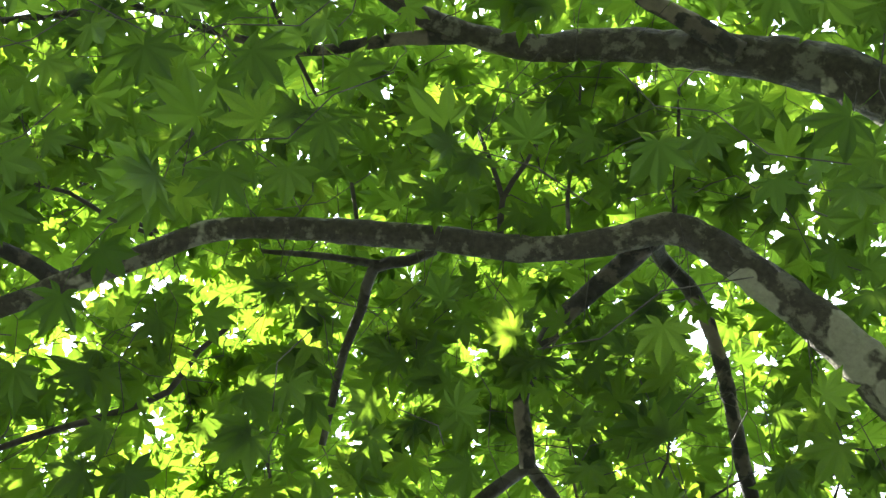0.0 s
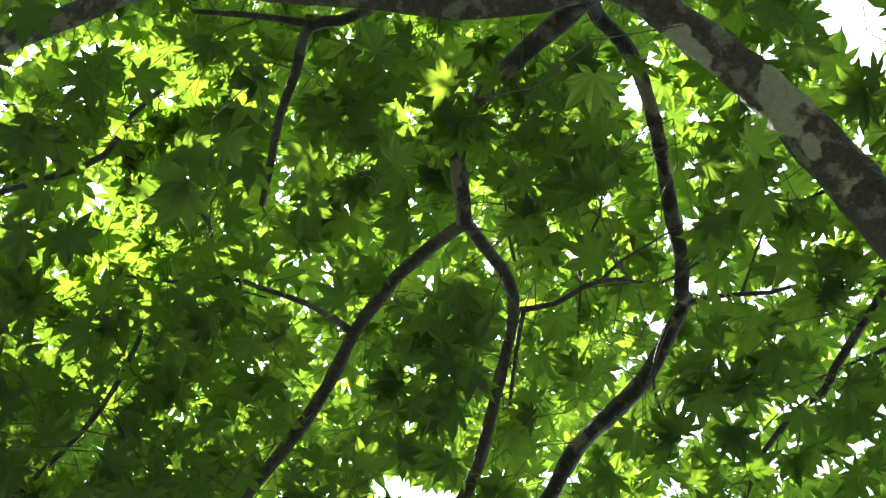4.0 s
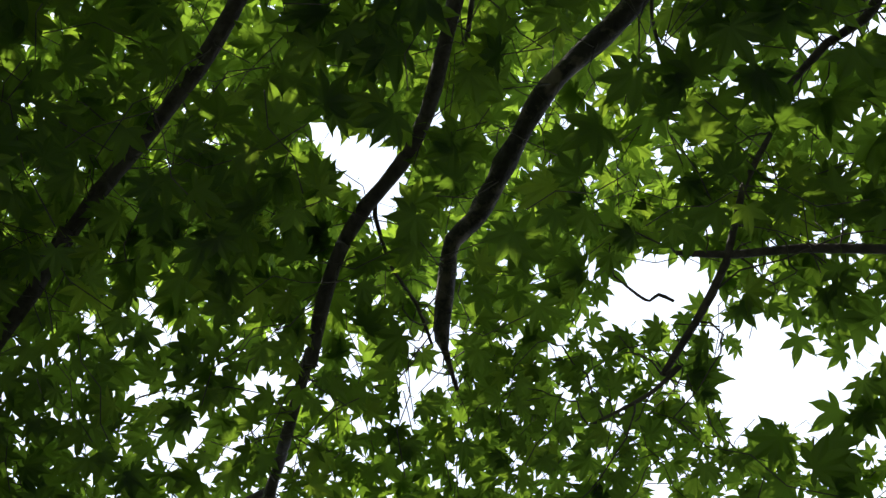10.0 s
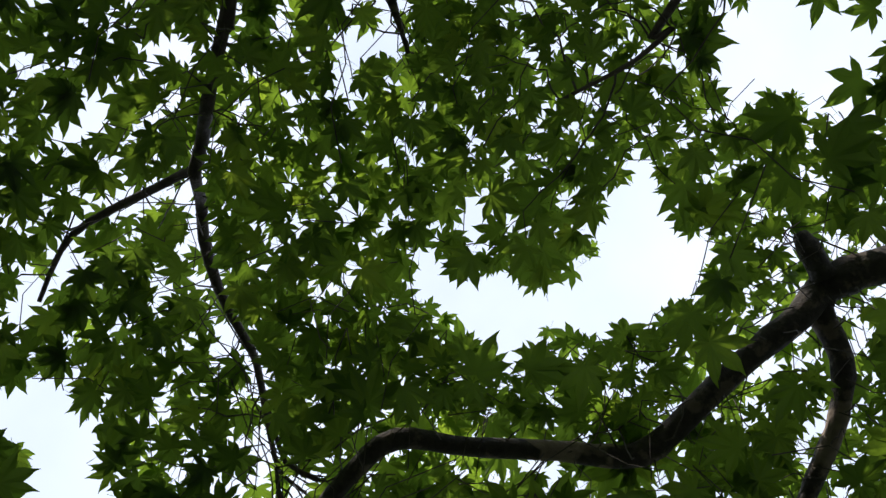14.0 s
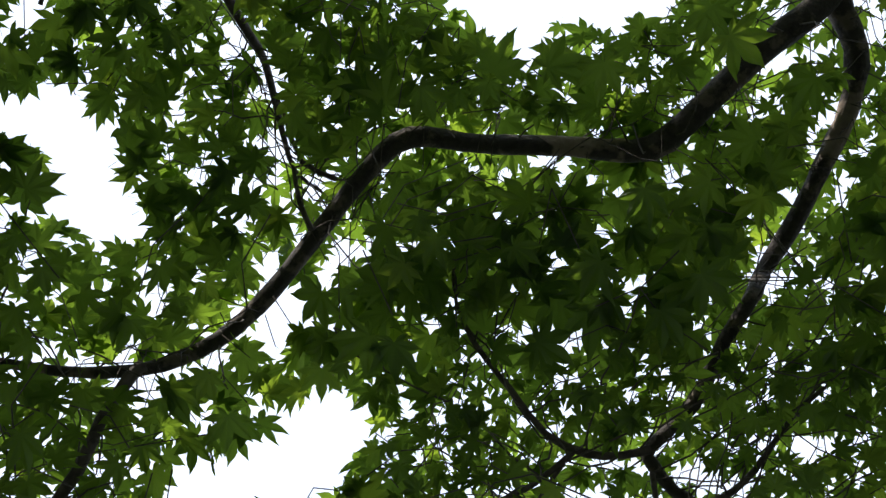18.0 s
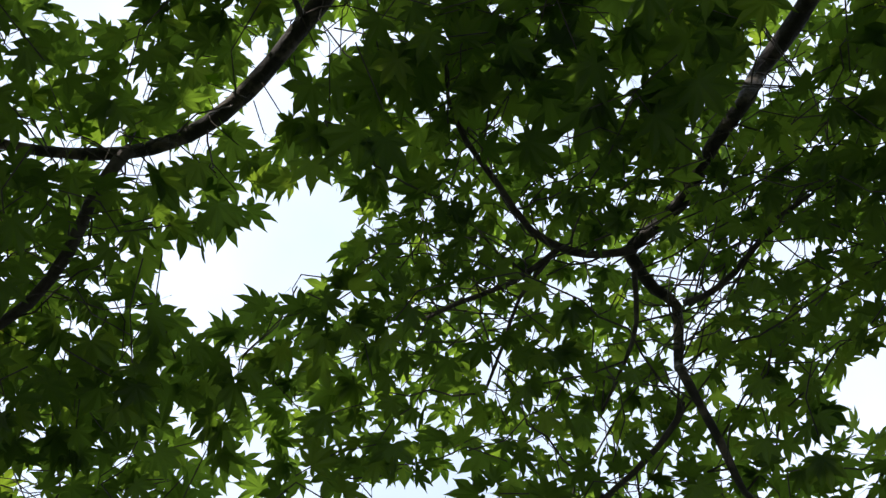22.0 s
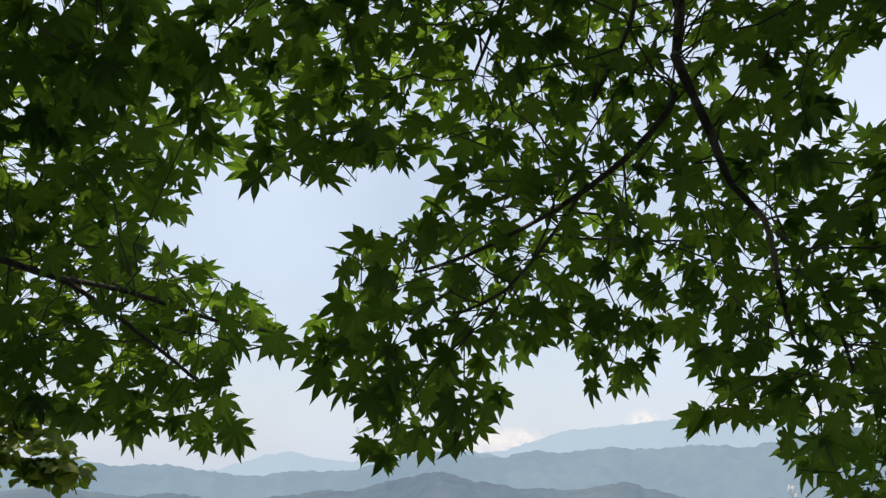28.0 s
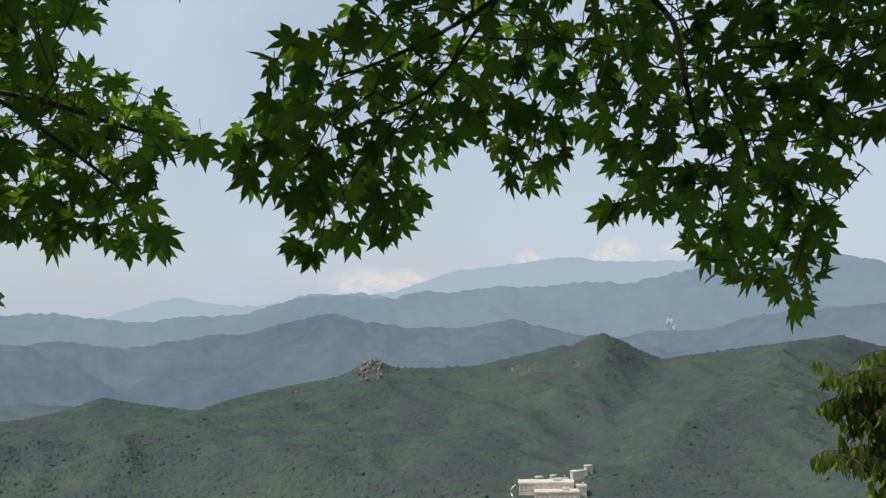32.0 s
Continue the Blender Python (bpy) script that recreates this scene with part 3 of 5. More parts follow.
bough("A", "branch", (0.255, -0.580, 4.020, 0.0200), (0.268, -0.560, 4.120, 0.0210), (0.290, -0.533, 4.193, 0.0215), (0.349, -0.471, 4.198, 0.0215), (0.395, -0.387, 4.204, 0.0200), (0.434, -0.258, 4.214, 0.0200), (0.460, -0.122, 4.220, 0.0200), (0.478, -0.001, 4.221, 0.0200), (0.502, 0.118, 4.216, 0.0200), (0.498, 0.206, 4.213, 0.0200), (0.520, 0.237, 4.305, 0.0206), (0.427, 0.414, 4.300, 0.0238), (0.356, 0.499, 4.297, 0.0254), (0.219, 0.629, 4.286, 0.0238), (0.137, 0.765, 4.261, 0.0238), (0.054, 0.913, 4.224, 0.0238), (-0.001, 0.956, 4.191, 0.0206), (-0.016, 1.046, 4.159, 0.0206), (-0.028, 1.140, 4.121, 0.0192), (-0.022, 1.185, 4.110, 0.0100), (-0.005, 1.240, 4.090, 0.0050), (0.010, 1.300, 4.070, 0.0030))
bough("A", "twig_branch", (-0.307, -0.552, 4.088, 0.0134), (-0.381, -0.523, 4.085, 0.0149), (-0.469, -0.505, 4.077, 0.0149), (-0.501, -0.400, 4.089, 0.0134), (-0.548, -0.283, 4.095, 0.0119), (-0.579, -0.151, 4.101, 0.0104), (-0.602, -0.048, 4.101, 0.0089))
bough("A", "twig_branch", (-0.454, -0.513, 4.077, 0.0119), (-0.540, -0.527, 4.061, 0.0104), (-0.640, -0.537, 4.039, 0.0089), (-0.751, -0.542, 4.012, 0.0060))
bough("A", "twig_branch", (-0.373, 0.287, 4.119, 0.0104), (-0.477, 0.216, 4.110, 0.0089), (-0.604, 0.167, 4.090, 0.0074), (-0.701, 0.134, 4.071, 0.0060), (-0.825, 0.143, 4.038, 0.0045), (-0.944, 0.123, 4.003, 0.0030))
bough("A", "twig_branch", (0.055, 0.242, 4.195, 0.0091), (0.160, 0.226, 4.193, 0.0076), (0.236, 0.183, 4.191, 0.0076), (0.325, 0.163, 4.184, 0.0060), (0.442, 0.173, 4.169, 0.0045), (0.586, 0.089, 4.148, 0.0045), (0.698, 0.019, 4.125, 0.0030))
bough("A", "twig_branch", (0.522, 0.234, 4.254, 0.0094), (0.618, 0.213, 4.238, 0.0078), (0.733, 0.207, 4.213, 0.0062), (0.844, 0.172, 4.187, 0.0047))
bough("A", "twig_branch", (0.973, 0.197, 4.042, 0.0106), (0.927, 0.275, 4.050, 0.0121), (0.853, 0.396, 4.059, 0.0121), (0.825, 0.453, 4.059, 0.0106), (0.756, 0.504, 4.069, 0.0091), (0.669, 0.613, 4.069, 0.0060))
bough("A", "twig_branch", (-0.881, 0.250, 3.962, 0.0059), (-0.910, 0.332, 3.945, 0.0073), (-0.976, 0.452, 3.906, 0.0073), (-1.052, 0.541, 3.862, 0.0073), (-1.147, 0.637, 3.803, 0.0073), (-1.236, 0.742, 3.736, 0.0059))
bough("A", "twig_branch", (-0.814, -0.348, 3.975, 0.0059), (-0.896, -0.277, 3.960, 0.0073), (-0.963, -0.178, 3.947, 0.0088), (-1.090, -0.122, 3.905, 0.0088), (-1.234, -0.074, 3.848, 0.0088), (-1.347, -0.028, 3.796, 0.0073))
bough("A", "twig_branch", (1.056, 0.794, 3.674, 0.0119), (0.918, 0.818, 3.724, 0.0105), (0.787, 0.835, 3.765, 0.0092), (0.660, 0.844, 3.801, 0.0092), (0.539, 0.863, 3.824, 0.0079), (0.427, 0.866, 3.845, 0.0053))
bough("A", "twig_branch", (0.602, 0.641, 3.878, 0.0053), (0.553, 0.742, 3.861, 0.0066), (0.520, 0.878, 3.822, 0.0079), (0.462, 0.989, 3.791, 0.0079), (0.397, 1.087, 3.760, 0.0066), (0.426, 1.063, 3.748, 0.0057), (0.373, 1.111, 3.737, 0.0048), (0.309, 1.148, 3.732, 0.0038), (0.253, 1.176, 3.727, 0.0029))
bough("A", "twig_branch", (-0.125, 0.771, 4.103, 0.0052), (-0.157, 0.809, 4.091, 0.0052), (-0.166, 0.857, 4.076, 0.0052), (-0.131, 0.964, 4.040, 0.0041), (-0.082, 1.033, 4.014, 0.0041), (-0.048, 1.118, 3.976, 0.0031))
bough("A", "twig_branch", (0.316, 0.929, 3.890, 0.0020), (0.362, 0.962, 3.867, 0.0029), (0.384, 0.971, 3.858, 0.0029), (0.401, 0.958, 3.859, 0.0039), (0.430, 0.968, 3.847, 0.0029))
bough("A", "twig_branch", (0.031, 0.503, 4.113, 0.0060), (0.054, 0.342, 4.138, 0.0060), (0.076, 0.240, 4.149, 0.0074))
bough("A", "twig_branch", (0.218, 0.318, 4.181, 0.0030), (0.228, 0.198, 4.190, 0.0045), (0.240, 0.154, 4.192, 0.0060))
bough("A", "twig_branch", (-0.136, -0.576, 4.057, 0.0088), (-0.127, -0.676, 4.036, 0.0088), (-0.067, -0.760, 4.016, 0.0059), (-0.030, -0.829, 3.997, 0.0044))
bough("A", "twig_branch", (-0.127, -0.676, 4.036, 0.0073), (-0.154, -0.761, 4.013, 0.0059), (-0.189, -0.846, 3.988, 0.0044))
bough("A", "twig_branch", (-0.605, -0.939, 3.957, 0.0045), (-0.643, -1.020, 3.920, 0.0060), (-0.681, -1.098, 3.881, 0.0060), (-0.716, -1.188, 3.835, 0.0060))
bough("A", "twig_branch", (-1.002, -0.568, 3.893, 0.0059), (-1.091, -0.598, 3.853, 0.0059), (-1.188, -0.659, 3.799, 0.0059), (-1.306, -0.676, 3.740, 0.0044))
bough("A", "twig_branch", (1.033, 0.334, 4.080, 0.0065), (0.938, 0.369, 4.080, 0.0057), (0.867, 0.400, 4.080, 0.0049), (0.796, 0.433, 4.080, 0.0041), (0.754, 0.469, 4.080, 0.0032))
bough("A", "twig_branch", (0.450, 0.268, 4.100, 0.0060), (0.421, 0.333, 4.100, 0.0053), (0.404, 0.407, 4.100, 0.0045), (0.415, 0.482, 4.100, 0.0037), (0.453, 0.565, 4.100, 0.0030))
bough("A", "twig_branch", (-0.791, -0.089, 4.080, 0.0050), (-0.758, -0.032, 4.080, 0.0044), (-0.732, 0.019, 4.080, 0.0037), (-0.725, 0.077, 4.080, 0.0031), (-0.694, 0.128, 4.080, 0.0025))
bough("A", "twig_branch", (0.277, 0.164, 4.120, 0.0050), (0.328, 0.114, 4.120, 0.0044), (0.378, 0.086, 4.120, 0.0037), (0.436, 0.051, 4.120, 0.0031), (0.479, 0.031, 4.120, 0.0025))
bough("A", "twig_branch", (0.636, 0.198, 4.100, 0.0045), (0.663, 0.120, 4.100, 0.0037), (0.690, 0.049, 4.100, 0.0030), (0.717, -0.000, 4.100, 0.0022))
bough("A", "twig_branch", (0.040, -0.581, 3.990, 0.0060), (0.037, -0.646, 3.990, 0.0053), (0.047, -0.726, 3.990, 0.0045), (0.067, -0.835, 3.990, 0.0037), (0.077, -0.953, 3.990, 0.0030))
bough("A", "twig_branch", (-0.501, -0.618, 3.990, 0.0065), (-0.512, -0.692, 3.990, 0.0054), (-0.526, -0.766, 3.990, 0.0043), (-0.548, -0.856, 3.990, 0.0032))
bough("A", "twig_branch", (-1.014, -0.590, 3.960, 0.0060), (-1.103, -0.629, 3.960, 0.0053), (-1.155, -0.675, 3.960, 0.0045), (-1.207, -0.718, 3.960, 0.0037), (-1.296, -0.741, 3.960, 0.0030))
bough("A", "twig_branch", (0.304, -0.619, 4.000, 0.0075), (0.309, -0.699, 4.000, 0.0063), (0.321, -0.800, 4.000, 0.0050), (0.328, -0.947, 4.000, 0.0037))
bough("A", "twig_branch", (0.814, -0.054, 3.970, 0.0050), (0.759, -0.031, 3.970, 0.0042), (0.705, -0.032, 3.970, 0.0033), (0.651, -0.050, 3.970, 0.0025))
bough("A", "twig_branch", (-0.750, -0.036, 4.100, 0.0055), (-0.735, 0.037, 4.100, 0.0048), (-0.725, 0.111, 4.100, 0.0041), (-0.695, 0.158, 4.100, 0.0034), (-0.595, 0.192, 4.100, 0.0027))
bough("A", "twig_branch", (0.218, 0.161, 4.100, 0.0050), (0.228, 0.082, 4.100, 0.0044), (0.273, -0.003, 4.100, 0.0037), (0.282, -0.061, 4.100, 0.0031), (0.328, -0.147, 4.100, 0.0025))
bough("A", "twig_branch", (0.054, 0.108, 4.100, 0.0050), (0.041, 0.050, 4.100, 0.0042), (0.035, -0.008, 4.100, 0.0033), (0.029, -0.066, 4.100, 0.0025))
bough("B", "limb", (1.470, 1.463, 3.547, 0.0702), (1.269, 1.512, 3.686, 0.0585), (1.068, 1.554, 3.793, 0.0492), (0.903, 1.623, 3.826, 0.0421), (0.847, 1.647, 3.833, 0.0386), (0.799, 1.677, 3.827, 0.0351))
bough("B", "stub", (0.801, 1.651, 3.823, 0.0302), (0.782, 1.622, 3.857, 0.0255), (0.765, 1.600, 3.884, 0.0221), (0.758, 1.589, 3.896, 0.0139))
bough("B", "limb", (0.837, 1.652, 3.833, 0.0351), (0.799, 1.677, 3.827, 0.0351), (0.744, 1.699, 3.771, 0.0311), (0.655, 1.742, 3.724, 0.0284), (0.544, 1.806, 3.655, 0.0269), (0.457, 1.872, 3.609, 0.0269), (0.392, 1.894, 3.602, 0.0258), (0.273, 1.896, 3.624, 0.0224), (0.106, 1.897, 3.641, 0.0213), (-0.039, 1.885, 3.656, 0.0224), (-0.119, 1.919, 3.612, 0.0213), (-0.223, 1.987, 3.514, 0.0202), (-0.325, 2.046, 3.411, 0.0191), (-0.422, 2.078, 3.332, 0.0180), (-0.526, 2.081, 3.282, 0.0157), (-0.606, 2.068, 3.263, 0.0135), (-0.702, 2.040, 3.253, 0.0112), (-0.795, 2.001, 3.252, 0.0101), (-0.901, 1.951, 3.250, 0.0079))
bough("B", "branch", (-0.517, 1.930, 3.191, 0.0143), (-0.540, 1.935, 3.170, 0.0133), (-0.587, 1.958, 3.100, 0.0123), (-0.624, 1.987, 3.018, 0.0123), (-0.685, 2.004, 2.933, 0.0113), (-0.743, 2.002, 2.883, 0.0102), (-0.779, 2.021, 2.844, 0.0092), (-0.853, 2.023, 2.746, 0.0061))
bough("B", "limb", (0.827, 1.658, 3.832, 0.0293), (0.792, 1.703, 3.803, 0.0281), (0.826, 1.767, 3.726, 0.0258), (0.814, 1.846, 3.649, 0.0222), (0.761, 1.938, 3.570, 0.0211), (0.705, 2.019, 3.495, 0.0199), (0.648, 2.083, 3.433, 0.0187), (0.575, 1.970, 3.295, 0.0161), (0.525, 2.019, 3.240, 0.0150), (0.462, 2.086, 3.148, 0.0150), (0.380, 2.134, 3.089, 0.0140), (0.379, 2.146, 3.062, 0.0129), (0.416, 2.162, 3.011, 0.0118), (0.455, 2.167, 2.978, 0.0118), (0.455, 2.205, 2.881, 0.0097), (0.414, 2.005, 2.789, 0.0086), (0.467, 2.029, 2.680, 0.0076), (0.501, 2.043, 2.597, 0.0067), (0.551, 2.042, 2.540, 0.0057), (0.573, 2.055, 2.441, 0.0048), (0.593, 2.061, 2.352, 0.0038))
bough("B", "branch", (0.346, 1.959, 2.997, 0.0088), (0.296, 1.970, 2.993, 0.0078), (0.239, 1.974, 3.002, 0.0078), (0.173, 1.965, 3.037, 0.0068), (0.117, 1.932, 3.110, 0.0059), (0.061, 1.895, 3.180, 0.0049), (0.033, 1.859, 3.239, 0.0039), (0.030, 1.827, 3.287, 0.0029))
bough("B", "branch", (0.220, 1.974, 3.008, 0.0068), (0.142, 2.003, 2.960, 0.0059), (0.044, 2.022, 2.929, 0.0049), (-0.015, 2.033, 2.904, 0.0039))
bough("B", "twig_branch", (0.201, 1.984, 2.992, 0.0049), (0.150, 2.014, 2.933, 0.0039), (0.118, 2.048, 2.854, 0.0039), (0.087, 2.074, 2.784, 0.0029))
bough("B", "branch", (0.434, 2.028, 2.925, 0.0070), (0.472, 2.015, 2.934, 0.0070), (0.519, 1.989, 2.964, 0.0060), (0.586, 1.936, 3.033, 0.0050), (0.640, 1.900, 3.066, 0.0040))
bough("B", "branch", (0.410, 2.022, 2.746, 0.0067), (0.401, 2.033, 2.716, 0.0067), (0.332, 2.067, 2.643, 0.0057), (0.220, 2.102, 2.565, 0.0048), (0.078, 2.126, 2.495, 0.0038), (-0.007, 2.132, 2.468, 0.0029))
bough("B", "branch", (0.270, 2.037, 2.597, 0.0046), (0.215, 2.061, 2.519, 0.0037), (0.140, 2.083, 2.431, 0.0037), (0.067, 2.092, 2.396, 0.0028))
bough("B", "branch", (-0.977, 2.226, 2.623, 0.0101), (-0.874, 2.285, 2.572, 0.0090), (-0.802, 2.322, 2.537, 0.0079), (-0.707, 2.362, 2.501, 0.0067), (-0.559, 2.411, 2.475, 0.0056), (-0.403, 2.453, 2.426, 0.0045), (-0.296, 2.473, 2.406, 0.0034))
bough("B", "twig_branch", (-0.178, 1.852, 3.529, 0.0064), (-0.240, 1.824, 3.551, 0.0054), (-0.263, 1.772, 3.606, 0.0043), (-0.281, 1.733, 3.643, 0.0032))
bough("B", "twig_branch", (-0.229, 1.906, 3.453, 0.0064), (-0.248, 1.871, 3.494, 0.0054), (-0.256, 1.829, 3.542, 0.0043))
bough("B", "twig_branch", (0.353, 2.020, 2.983, 0.0060), (0.355, 2.054, 2.901, 0.0050), (0.334, 2.081, 2.840, 0.0040), (0.292, 2.115, 2.761, 0.0030))
bough("B", "branch", (0.581, 2.089, 2.531, 0.0049), (0.622, 2.085, 2.483, 0.0039), (0.668, 2.085, 2.391, 0.0039), (0.694, 2.085, 2.301, 0.0029))
bough("B", "branch", (-0.949, 2.129, 2.690, 0.0086), (-0.832, 2.220, 2.542, 0.0075), (-0.747, 2.261, 2.510, 0.0064), (-0.639, 2.305, 2.476, 0.0054), (-0.504, 2.357, 2.379, 0.0043), (-0.383, 2.392, 2.278, 0.0032))
WOOD = np.concatenate([smooth_path(pts, 0.05) for _, _, pts in BOUGHS])
USED = np.zeros(len(WOOD))
STANDS = (LOW_STAND, HIGH_STAND, np.array([0.0, 0.16, 2.17]))
# sprays to be lit by the sun, placed to fit the camera's view
SUN_SPOTS = [((-0.91, -0.49, 4.13), 0.10), ((-0.81, -0.38, 4.18), 0.09), ((-0.89, -0.28, 4.16), 0.10), ((-0.96, -0.21, 4.15), 0.10), ((-1.0, 0.0, 4.15), 0.12), ((-0.91, 0.06, 4.18), 0.11),
             ((-1.29, -0.66, 3.97), 0.08), ((-1.30, -0.29, 4.03), 0.10), ((-1.10, 0.15, 4.11), 0.08), ((-1.16, 0.27, 4.08), 0.07),
             ((0.49, -0.35, 4.24), 0.08), ((0.52, -0.25, 4.24), 0.09), ((0.20, 0.10, 4.29), 0.07), ((0.31, 0.30, 4.27), 0.08), ((0.39, 0.77, 4.19), 0.11), ((0.19, 0.53, 4.26), 0.07)]


def in_sun_gap(p):
    """True in shafts cleared above these sprays so that the sun lights them, and below so that the camera's view of
    them is free.
    """
    s, hit = np.array(SUN_TO), np.zeros(len(p), bool)
    for c, r in SUN_SPOTS:
        v = p - np.array(c)
        along = v @ s
        hit |= (np.linalg.norm(v - np.outer(along, s), axis=1) < r * 0.8 + 0.03) & (along > 0.05)
        up = np.array(c) - STANDS[0]
        far = np.linalg.norm(up)
        up /= far
        v = p - STANDS[0]
        along = v @ up
        hit |= (np.linalg.norm(v - np.outer(along, up), axis=1) < (r * 0.95) * along / far) & (along < far - 0.05)
    return hit


def under_wood(p, eye, siz, least):
    """True for leaves that would cover a bough thicker than the least in the camera's view from the eye."""
    bare = WOOD[WOOD[:, 3] > least]
    v = p - eye
    d = np.linalg.norm(v, axis=1)
    w = bare[:, :3] - eye
    wd = np.linalg.norm(w, axis=1)
    reach = siz / d
    share = np.where(bare[:, 3] > 0.018, 0.38, 0.2)
    big, thin = bare[:, 3] > 0.012, np.where(bare[:, 3] > 0.005, 0.010, 0.005)
    wide = bare[:, 3] / wd
    hit = np.zeros(len(p), bool)
    for k in range(0, len(p), 4000):
        c = (v[k:k + 4000] / d[k:k + 4000, None]) @ (w / wd[:, None]).T
        hit[k:k + 4000] = ((np.arccos(np.clip(c, -1, 1)) < wide[None] + np.where(big[None], share[None] * reach[k:k + 4000, None], thin[None])) & (d[k:k + 4000, None] < wd[None] + 0.03)).any(1)
    return hit


def spread(rng, count, a_range, b_range):
    """Places strewn evenly but not regularly over a stretch of the crown."""
    a, b = rng.uniform(*a_range, count), rng.uniform(*b_range, count)
    for i in range(1, count):
        ca, cb = rng.uniform(*a_range, 5), rng.uniform(*b_range, 5)
        far = ((ca[:, None] - a[None, :i]) ** 2 + (cb[:, None] - b[None, :i]) ** 2).min(1)
        a[i], b[i] = ca[far.argmax()], cb[far.argmax()]
    return a, b


CELL = 0.15
COVER = {id(LOW_STAND): np.zeros((1200, 1300), np.int8), id(HIGH_STAND): np.zeros((1200, 1300), np.int8)}


def settle(pos, siz, stand, layers, rng, fresh=0.5):
    """Thins the leaves to fit the camera's view: one that overlaps enough leaves already there, seen from the stand, is
    left out.
    """
    cover = COVER[id(stand)]
    a, b, d = dome_angles(pos, stand)
    rad = np.maximum(np.degrees(0.37 * siz / d) / CELL, 1.2)
    many = np.maximum(1, np.floor(layers(a, b) + rng.random(len(pos))))
    ka, kb = (a + 10) / CELL, (b + 90) / CELL
    keep = np.zeros(len(pos), bool)
    for i in range(len(pos)):
        r = int(rad[i]) + 1
        i0, j0 = int(ka[i]) - r, int(kb[i]) - r
        if i0 < 0 or j0 < 0 or i0 + 2 * r >= 1200 or j0 + 2 * r >= 1300:
            continue
        patch = cover[i0:i0 + 2 * r + 1, j0:j0 + 2 * r + 1]
        u, v = np.arange(2 * r + 1) + i0 + 0.5 - ka[i], np.arange(2 * r + 1) + j0 + 0.5 - kb[i]
        disc = u[:, None] ** 2 + v[None] ** 2 < rad[i] ** 2
        if (patch[disc] < many[i]).mean() > fresh:
            keep[i] = True
            patch[disc] += 1
    return keep


LOBE_TIPS = np.array([(np.sin(q) * r, np.cos(q) * r, -0.08) for q, r in ((0.0, 0.46), (0.68, 0.42), (-0.68, 0.42), (1.4, 0.31), (-1.4, 0.31))])


def sprays(rng, count, a_range, b_range, d_range, size, centre=HIGH_STAND, nodes=4, hang=0.5, anywhere=False, hole=(HIGH_STAND,), least=0.0):
    """Leafy shoots growing away from the wood: a thin twig with pairs of leaves along it and one at its end."""
    a, b = spread(rng, count, a_range, b_range)
    d = rng.uniform(*d_range, count) if not callable(d_range) else d_range(a, b, rng)
    big = size(a, b) if callable(size) else np.full(count, size)
    tip = dome(a, b, d, centre)
    toward = centre - tip
    toward /= np.linalg.norm(toward, axis=1)[:, None]
    twigs, pos, axis, nor, siz, who = [], [], [], [], [], []
    for i in range(count):
        off = tip[i] - WOOD[:, :3]
        near = off[(off * off).sum(1).argmin()]
        way = 0.55 * near / (np.linalg.norm(near) + 1e-6) + np.array([rng.normal(-0.2, 0.55), rng.normal(0.35, 0.45), rng.normal(-0.15, 0.3)])
        way -= toward[i] * way.dot(toward[i]) * 0.8
        way /= np.linalg.norm(way)
        length = big[i] * rng.uniform(2.2, 3.6)
        side = np.cross(way, toward[i])
        side /= np.linalg.norm(side) + 1e-9
        f = np.linspace(0, 1, nodes + 1)
        zig = np.where(np.arange(nodes + 1) % 2, 1, -1) * 0.035 * length
        line = tip[i] - way * length + np.outer(f, way * length) + np.outer(np.sin(f * np.pi), rng.normal(0, 0.09 * length, 3) + np.array([0, 0, 0.1 * length])) + np.outer(zig, side)
        for k in range(1, nodes + 1):
            for s in ((-1, 1) if k < nodes else (-0.5, 0.5, 0.0)):
                ax = way * (0.55 + 0.45 * (k == nodes)) + side * s * 0.95 + np.array([0, 0, -hang * rng.uniform(0.1, 0.9)]) + rng.normal(0, 0.22, 3)
                ax /= np.linalg.norm(ax)
                sz = big[i] * rng.uniform(0.72, 1.15)
                pos.append(line[k] + ax * sz * 0.42)
                axis.append(ax)
                nor.append(np.array([0, 0, 0.75]) + toward[i] * -0.62 * np.sign(toward[i][2] * -1 + 1e-6) + rng.normal(0, 0.19 + 0.12 * hang, 3))
                siz.append(sz)
                who.append((i, k))
        twigs.append(line)
    pos, axis, nor, siz, who = (np.array(v) for v in (pos, axis, nor, siz, who))
    rot = frames_for(axis, nor)
    keep = np.ones(len(pos), bool)
    if not anywhere:
        span = siz * np.where(dome_angles(pos)[0] < 33, 0.72, 1.0)
        out = sum(open_sky(pos + np.einsum("nij,j->ni", rot, q) * span[:, None], hole).astype(int) for q in LOBE_TIPS)
        keep &= (out < 2) & ~open_sky(pos + axis * siz[:, None] * 0.12, hole) & ~open_sky(pos - axis * siz[:, None] * 0.38, hole)
    for eye in STANDS:
        keep &= ~(under_wood(pos + axis * siz[:, None] * 0.12, eye, siz, least) & (rng.random(len(pos)) < 0.93))
    keep &= ~in_sun_gap(pos)
    return twigs, pos[keep], rot[keep], siz[keep], who[keep]


def twig_mesh(name, lines, rng):
    vs, ts, base = [], [], 0
    for line, thick in lines:
        r = np.linspace(thick, thick * 0.6, len(line))
        v, t = tube(np.column_stack([line, r]), 3, rng, 0.0)
        vs.append(v)
        ts.append(t + base)
        base += len(v)
    return raw_mesh(name, np.concatenate(vs), np.concatenate(ts), M_BARK_DARK)


